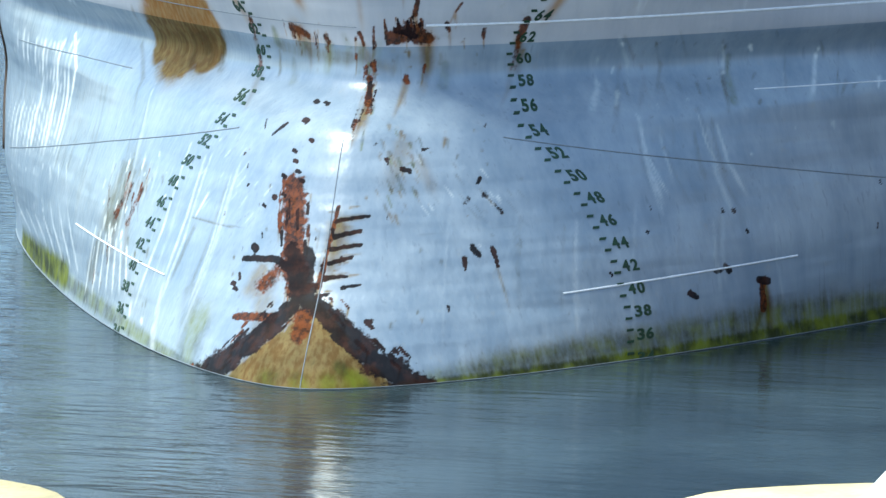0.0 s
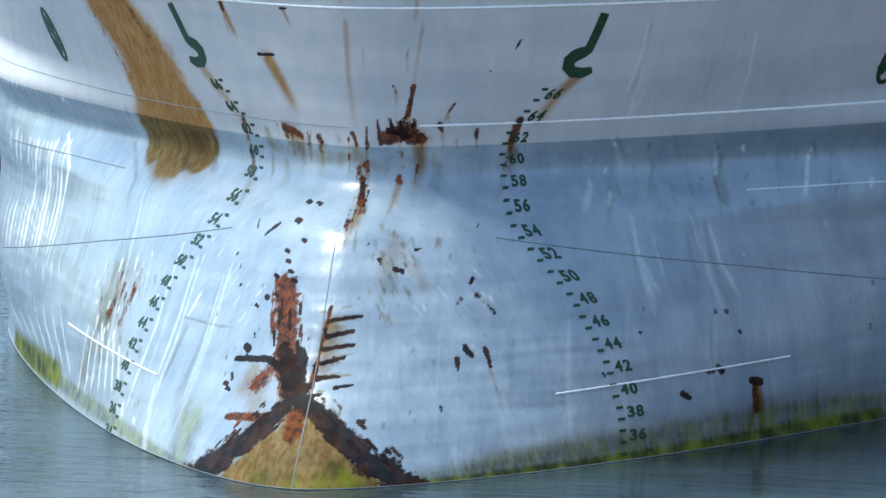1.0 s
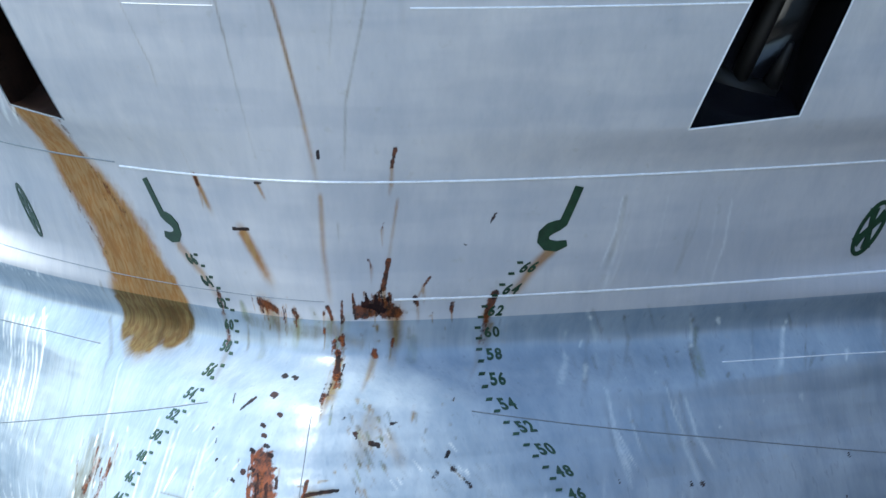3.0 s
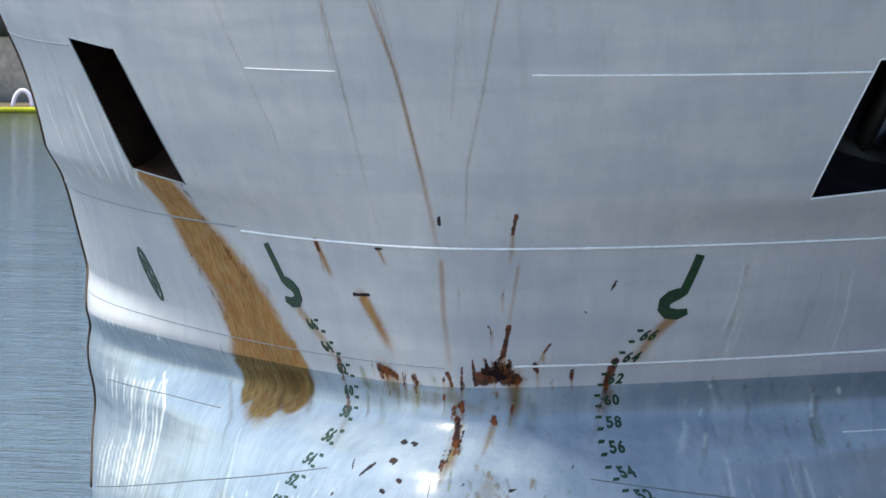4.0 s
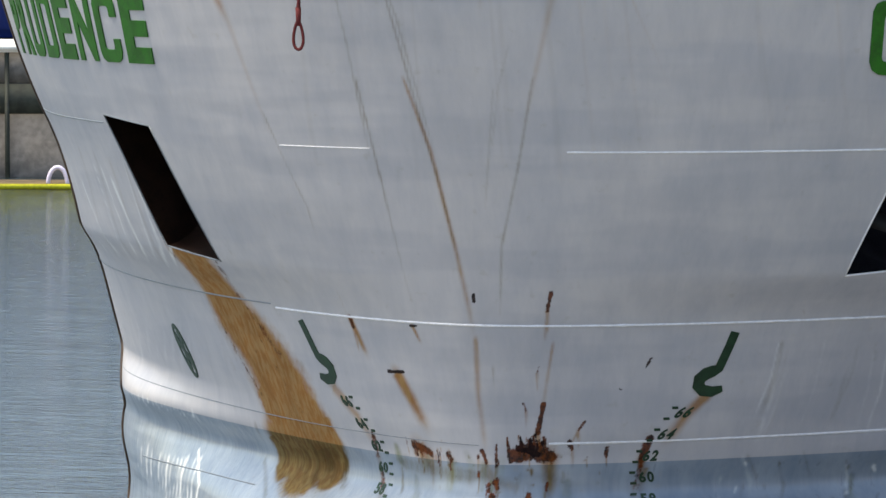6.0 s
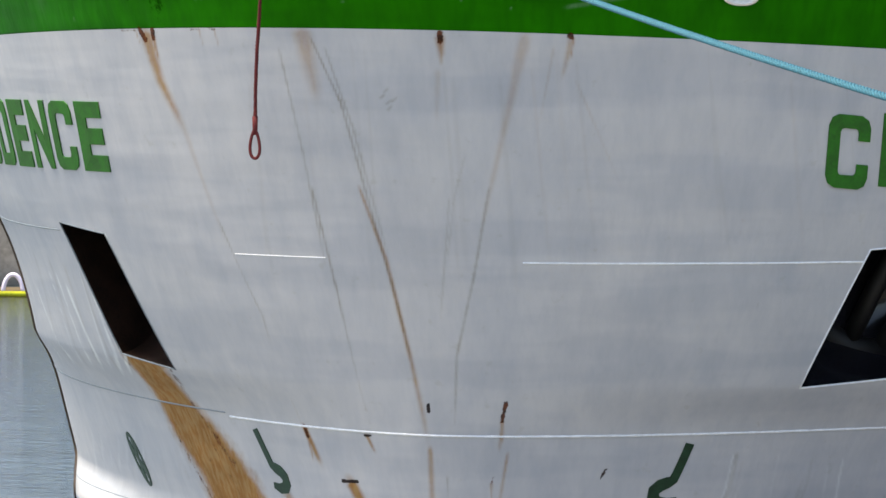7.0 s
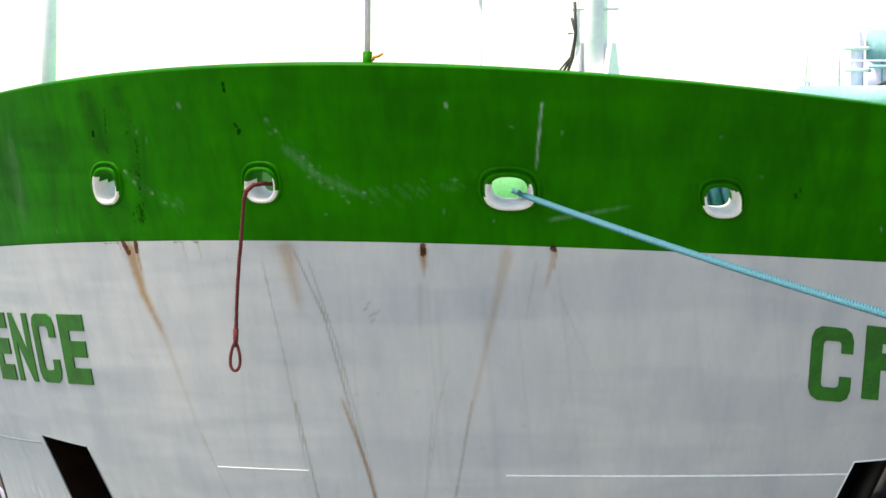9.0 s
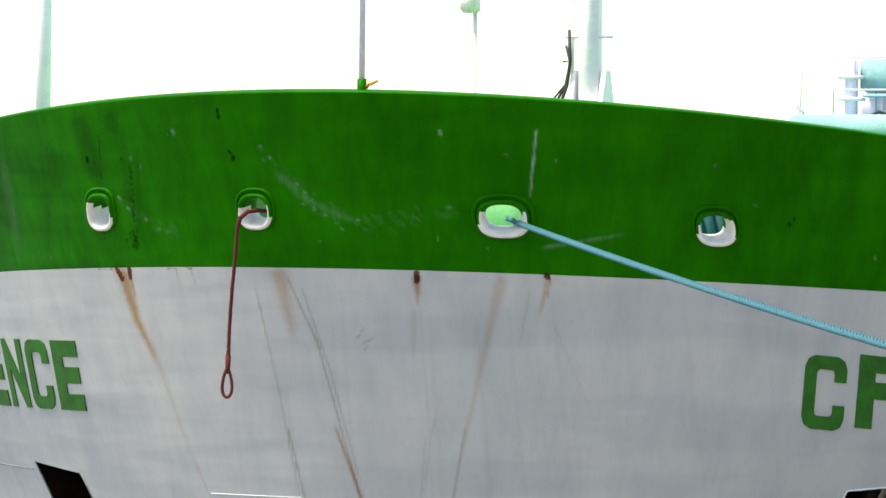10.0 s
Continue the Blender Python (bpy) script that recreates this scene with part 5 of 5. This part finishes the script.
def anchor_pocket(shape, sx):
    """A slanting recess in the bow with an anchor's dark head stowed in it."""
    bm = bmesh.new()
    front = [on_hull(x, z, 0.004) for x, z in shape]
    low = sorted(range(4), key=lambda k: shape[k][1])[:2]
    a, b = sorted(low, key=lambda k: abs(shape[k][0]))
    hi = sorted((k for k in range(4) if k not in low), key=lambda k: abs(shape[k][0]))
    depth = Vector((-sx * 0.4, 0.8, 0.12))
    rows = []
    for i in range(15):
        # a rounded chute that curves in and up from the lower edge, then the flat back, then the roof
        t = min(1.0, i / 9)
        up = 0.62 * (1 - math.cos(t * math.pi / 2)) + (0 if i <= 9 else 0.38 * min(1, (i - 9) / 3))
        inn = math.sin(t * math.pi / 2) if i <= 12 else 1 - (i - 12) / 2
        rows.append([bm.verts.new(front[p].lerp(front[q], up) + depth * inn) for p, q in ((a, hi[0]), (b, hi[1]))])
    for r0, r1 in zip(rows, rows[1:]):
        bm.faces.new((r0[0], r0[1], r1[1], r1[0]))
    for s, (p, q) in enumerate(((a, hi[0]), (b, hi[1]))):
        bm.faces.new([r[s] for r in rows])
    bmesh.ops.recalc_face_normals(bm, faces=bm.faces)
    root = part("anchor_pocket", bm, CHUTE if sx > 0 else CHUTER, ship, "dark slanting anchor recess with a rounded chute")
    for p in root.data.polygons:
        p.use_smooth = len(p.vertices) == 4
    lip = bmesh.new()
    loop = []
    for (x0, z0), (x1, z1) in zip(shape, shape[1:] + shape[:1]):
        loop += [on_hull(x0 + (x1 - x0) * i / 8, z0 + (z1 - z0) * i / 8, 0.0) for i in range(8)]
    add_tube(lip, loop + [loop[0]], 0.009, 6)
    part("pocket_rim", lip, WELD if sx > 0 else WELDG, root, "white painted rim")
    mid = sum(front, Vector()) / 4 + depth * 0.8
    along = (front[0] + front[1] - front[2] - front[3]).normalized() if sx > 0 else (front[2] + front[3] - front[0] - front[1]).normalized()
    if along.z > 0:
        along = -along
    head = bmesh.new()
    across = along.cross(depth).normalized()
    add_tube(head, [mid + along * 0.42 - across * 0.36, mid + along * 0.5, mid + along * 0.42 + across * 0.36], 0.13, 12)
    add_tube(head, [mid + along * 0.5, mid - along * 0.75], 0.085, 12)
    for s in (-1, 1):
        add_tube(head, [mid + along * 0.42 + across * (0.3 * s), mid - along * 0.1 + across * (0.27 * s) - depth * 0.12], 0.1, 10, 0.03)
    part("anchor", head, BLACK, root, "dark rusty stockless anchor")


anchor_pocket(pocket_r, 1)
anchor_pocket(pocket_l, -1)


def fairlead(x, z, w, h):
    """A rounded white chock in the bulwark, worn where the ropes run, with a green sill above."""
    outer = oval(x, z, w, h, 32)
    bm = bmesh.new()
    rings = []
    for scale, off in ((1.16, -0.01), (1.13, 0.025), (1.03, 0.04), (0.9, 0.03), (0.8, -0.01), (0.76, -0.1), (0.8, -0.2), (1.0, -0.24)):
        ring = []
        for px_, pz_ in outer:
            p = on_hull(px_, pz_)
            c = on_hull(x, z)
            ring.append(bm.verts.new(c + (p - c) * scale + outward(x, z) * off))
        rings.append(ring)
    for r0, r1 in zip(rings, rings[1:]):
        for k in range(32):
            bm.faces.new((r0[k], r0[(k + 1) % 32], r1[(k + 1) % 32], r1[k]))
    bmesh.ops.recalc_face_normals(bm, faces=bm.faces)
    # paint: the lower lip is white and chipped, the upper lip green
    ob = part("fairlead", bm, CHOCKW, ship, "white painted mooring fairlead chipped at its lower lip")
    ob.data.materials.append(GREEN)
    for i, p in enumerate(ob.data.polygons):
        up = (p.center.z - z) / h + 0.5 * noise.noise(p.center * 9)
        if (i < 64 and up > -0.35 + 0.2 * noise.noise(p.center * 21)) or up > 0.35:
            p.material_index = 1
    return ob


def collar(x, z, w, h, ob):
    """The doubling plate round a fairlead, proud of the bulwark."""
    bm = bmesh.new()
    c, nrm = on_hull(x, z), outward(x, z)
    rings = []
    for scale, off in ((1.38, -0.01), (1.34, 0.02), (1.22, 0.024), (1.16, 0.002)):
        rings.append([bm.verts.new(c + (on_hull(px_, pz_) - c) * scale + Vector((0, 0, 0.018)) + nrm * off) for px_, pz_ in oval(x, z, w, h, 32)])
    for r0, r1 in zip(rings, rings[1:]):
        for k in range(32):
            bm.faces.new((r0[k], r0[(k + 1) % 32], r1[(k + 1) % 32], r1[k]))
    bmesh.ops.recalc_face_normals(bm, faces=bm.faces)
    part("collar", bm, GREEN, ob, "green painted doubling plate")


for lead in FAIRLEADS:
    collar(*lead, fairlead(*lead))


def deck_and_gear():
    """The forecastle deck behind the bulwark and the gear that stands on it."""
    bm = bmesh.new()
    ys = np.linspace(0.6, 46, 60)
    left, right = [], []
    for y in ys:
        xs = np.linspace(0.0, 7.9, 400)
        inside = xs[hull_y(xs, np.full(400, 7.45)) < y - 0.1]
        b = float(inside[-1]) if len(inside) else 0.02
        left.append(bm.verts.new((-b, y, 7.42)))
        right.append(bm.verts.new((b, y, 7.42)))
    for i in range(len(ys) - 1):
        bm.faces.new((left[i], right[i], right[i + 1], left[i + 1]))
    part("deck", bm, DECKG, ship, "green painted forecastle deck", False)
    # the jackstaff on the stem
    part("jackstaff", tube([(-0.04, 0.12, 8.98), (-0.04, 0.12, 12.6)], 0.026, 12, 0.02), LILAC, ship, "slim pale grey jackstaff")
    part("staff_socket", tube([(-0.04, 0.12, 8.9), (-0.04, 0.12, 9.1)], 0.04, 12), GREEN, ship)
    bm = bmesh.new()
    add_tube(bm, [(0.0, 0.12, 9.03), (0.03, 0.1, 9.055), (0.06, 0.1, 9.06), (0.10, 0.12, 9.085)], 0.018, 8, 0.01)
    part("orange_rag", bm, ORANGE, ship, "small orange rag tied at the staff")
    # a post to port, a light mast with its foot and ladder
    part("light_post", tube([(-4.5, 4.0, 7.4), (-4.5, 4.0, 12.6)], 0.072, 16), PALEBLUE, ship, "pale cyan steel post")
    mast = part("mast", box(0.52, 4.88, 7.4, 0.70, 5.12, 12.6, 0.03), PALEBLUE, ship, "pale cyan box mast in a bracket")
    part("bracket", box(0.40, 4.78, 8.9, 0.80, 5.3, 9.12, 0.02), PALEBLUE, mast)
    for x in (0.46, 0.755):
        b = bmesh.new()
        vs = [b.verts.new(v) for v in ((x - 0.02, 4.8, 9.1), (x - 0.02, 5.25, 9.1), (x - 0.02, 5.1, 9.42), (x - 0.02, 4.95, 9.42))]
        b.faces.new(vs)
        made = bmesh.ops.extrude_face_region(b, geom=list(b.faces))
        bmesh.ops.translate(b, vec=(0.045, 0, 0), verts=[v for v in made["geom"] if isinstance(v, bmesh.types.BMVert)])
        bmesh.ops.recalc_face_normals(b, faces=b.faces)
        part("cheek", b, PALEBLUE, mast, "", False)
    part("side_pipe", tube([(0.45, 4.95, 9.35), (0.45, 4.95, 9.7), (0.46, 4.95, 12.6)], 0.02, 8), PALEBLUE, mast)
    for z in (9.72, 10.55, 11.4):
        part("clip", box(0.38, 4.93, z, 0.84, 4.97, z + 0.03, 0.005), PALEBLUE, mast)
    for k in range(3):
        part("cable", tube([(0.43 - 0.03 * k, 4.9, 9.8 - 0.15 * k), (0.44, 4.9, 9.5), (0.42 - 0.01 * k, 4.88, 9.28), (0.36 - 0.06 * k, 4.85, 9.08), (0.3 - 0.05 * k, 4.8, 8.9)], 0.016 - 0.003 * k, 8), CABLE, mast, "black loose cable")
    # the crane house and its platform further aft
    plat = part("crane_platform", box(0.12, 15.6, 9.16, 6.5, 19, 9.46, 0.03), CRANE, ship, "pale cyan working platform with rails")
    part("crane_house", box(0.74, 16.6, 9.78, 4.6, 18.6, 10.16, 0.03), CRANE, plat, "pale cyan crane housing")
    part("house_base", box(0.7, 16.9, 9.44, 4.6, 18.6, 9.8, 0.02), LILAC, plat)
    part("corner_post", box(0.58, 16.5, 9.44, 0.71, 16.66, 10.16, 0.015), LILAC, plat, "pale grey corner post")
    for z in (9.66, 9.92):
        part("flange", box(0.5, 16.44, z, 0.8, 16.7, z + 0.04, 0.012), WELD, plat)
    part("girder", box(0.8, 16.46, 9.7, 4.6, 16.58, 9.74, 0.01), CRANE, plat)
    for k in range(9):
        x = 0.92 + 0.07 * k + 0.13 * (k // 3)
        part("strut", tube([(x, 16.7, 9.44), (x, 16.7, 9.8)], 0.014, 8), WELD if k % 2 else CRANE, plat)
    part("shackle", tube([(0.9, 16.5, 9.48), (1.0, 16.48, 9.53), (1.1, 16.5, 9.48)], 0.022, 8), CABLE, plat)
    for k in range(8):
        x = 0.62 + 0.85 * k
        part("rail_post", tube([(x, 15.7, 9.4), (x, 15.7, 10.14)], 0.012, 8), LILAC, plat)
    for z in (9.75, 10.13):
        part("rail_bar", tube([(0.62, 15.7, z), (6.5, 15.7, z)], 0.011, 8), LILAC, plat)
    part("rail_bar", tube([(0.22, 15.7, 9.45), (0.25, 15.7, 9.95), (0.3, 15.7, 10.05)], 0.008, 6), LILAC, plat)
    part("hook", tube([(0.17, 15.7, 9.62), (0.2, 15.7, 9.55), (0.26, 15.7, 9.5), (0.26, 15.7, 9.46)], 0.02, 8), LILAC, plat)
    lamp = part("deck_lamp", box(-6.72, 24.8, 11.3, -6.5, 25.1, 11.62, 0.03), CHOCKW, ship, "pale floodlight on a far post")
    part("lamp_post", tube([(-6.55, 25, 7.4), (-6.55, 25, 11.3)], 0.03, 8), CHOCKW, lamp)
    # the windlass behind the fairleads, with rope on its drum
    wind = part("windlass", box(-1.6, 3.2, 7.42, 1.5, 4.2, 8.35, 0.06), DECKG, ship, "pale green windlass on the foredeck")
    part("winch_cover", box(0.75, 2.3, 7.42, 1.5, 2.9, 8.1, 0.05), CHOCKW, wind)
    part("drum", tube([(1.6, 3.7, 8.0), (3.4, 3.7, 8.0)], 0.42, 24), ROPEBLUE, wind, "drum wound with teal rope")
    for k in range(16):
        x = 1.65 + k * 0.11
        pts = [(x + 0.05 * math.sin(2 * a), 3.7 + 0.44 * math.cos(a), 8.0 + 0.44 * math.sin(a)) for a in (math.tau * j / 24 for j in range(25))]
        part("rope_turn", tube(pts, 0.045, 6), ROPEBLUE, wind)


deck_and_gear()

# ---- ropes ----
def strands(path, radius, strand, turns, material, parent, name):
    """Three strands laid round a path."""
    length = sum((b - a).length for a, b in zip(path, path[1:]))
    for k in range(3):
        pts, run, ref = [], 0.0, None
        for i, p in enumerate(path):
            d = (path[min(i + 1, len(path) - 1)] - path[max(i - 1, 0)]).normalized()
            if i:
                run += (p - path[i - 1]).length
            if ref is None:
                ref = d.orthogonal().normalized()
            u = (ref - d * ref.dot(d)).normalized()
            ref, w = u, d.cross(u)
            a = math.tau * (turns * run / length + k / 3)
            pts.append(p + u * (radius * math.cos(a)) + w * (radius * math.sin(a)))
        part(name, tube(pts, strand, 7), material, parent)


def mooring_rope():
    root = new("mooring_rope")
    tagged(root, "teal three-strand mooring rope led from the bow fairlead", "rope")
    a, b, c = Vector((1.02, 0.9, 7.95)), Vector((1.26, 0.42, 7.9)), Vector((6.15, -8.36, 7.01))
    path = [a.lerp(b, i / 6) for i in range(6)]
    n = 700
    for i in range(n + 1):
        t = 1.93 * i / n
        p = b.lerp(c, t)
        p.z -= 0.09 * t * (1 - t)
        path.append(p)
    strands(path, 0.0155, 0.0122, 95, ROPEBLUE, root, "strand")


mooring_rope()


def hanging_rope():
    """A dark red messenger line with an eye, hanging out of a fairlead."""
    root = new("hanging_rope")
    tagged(root, "dark red line with a spliced eye hanging from a fairlead", "rope")
    root.location = HANG
    def rel(p):
        return Vector(p) - Vector(HANG)
    top = [(-0.98, 0.6, 7.99), (-1.05, 0.42, 8.0), (-1.12, 0.33, 7.985), (-1.17, 0.29, 7.93), (-1.195, 0.30, 7.85)]
    drop = [(-1.22, 0.33, 7.6), (-1.255, 0.36, 7.3), (-1.28, 0.39, 7.0), (-1.29, 0.41, 6.8), (-1.297, 0.42, 6.66)]
    path = []
    raw = [rel(p) for p in top + drop]
    for p, q in zip(raw, raw[1:]):
        path += [p.lerp(q, i / 10) for i in range(10)]
    path.append(raw[-1])
    strands(path, 0.010, 0.011, 34, ROPERED, root, "strand")
    c = rel((-1.30, 0.42, 6.52))
    eye = [c + Vector((0.042 * math.sin(t) * (1 - 0.35 * math.cos(t)), 0, 0.12 * math.cos(t))) for t in (math.tau * i / 32 for i in range(33))]
    part("eye", tube(eye, 0.014, 8), ROPERED, root)
    part("splice", tube([raw[-1] + Vector((0, 0, 0.1)), raw[-1], raw[-1] + Vector((-0.003, 0, -0.06))], 0.025, 10, 0.02), ROPERED, root, "whipped splice")
    return root


HANG = (-1.17, 0.3, 7.93)
line = hanging_rope()


def motions():
    walk(sea, [(t, pose(0.05 * t, 300 - 0.10 * t, 0.03)) for t in (0, 2.5, 5, 7.5, 10)])
    swing = [(0, 0.0), (3, 0.6), (6.3, 0.9), (6.5, 1.9), (7.0, 0.8), (7.5, -0.3), (8, 0.6), (8.5, 0.3), (9.0, -0.2), (9.5, -0.9), (10.0, -0.7)]
    walk(line, [(t, pose(*HANG, 0, -a, 0)) for t, a in swing])


motions()
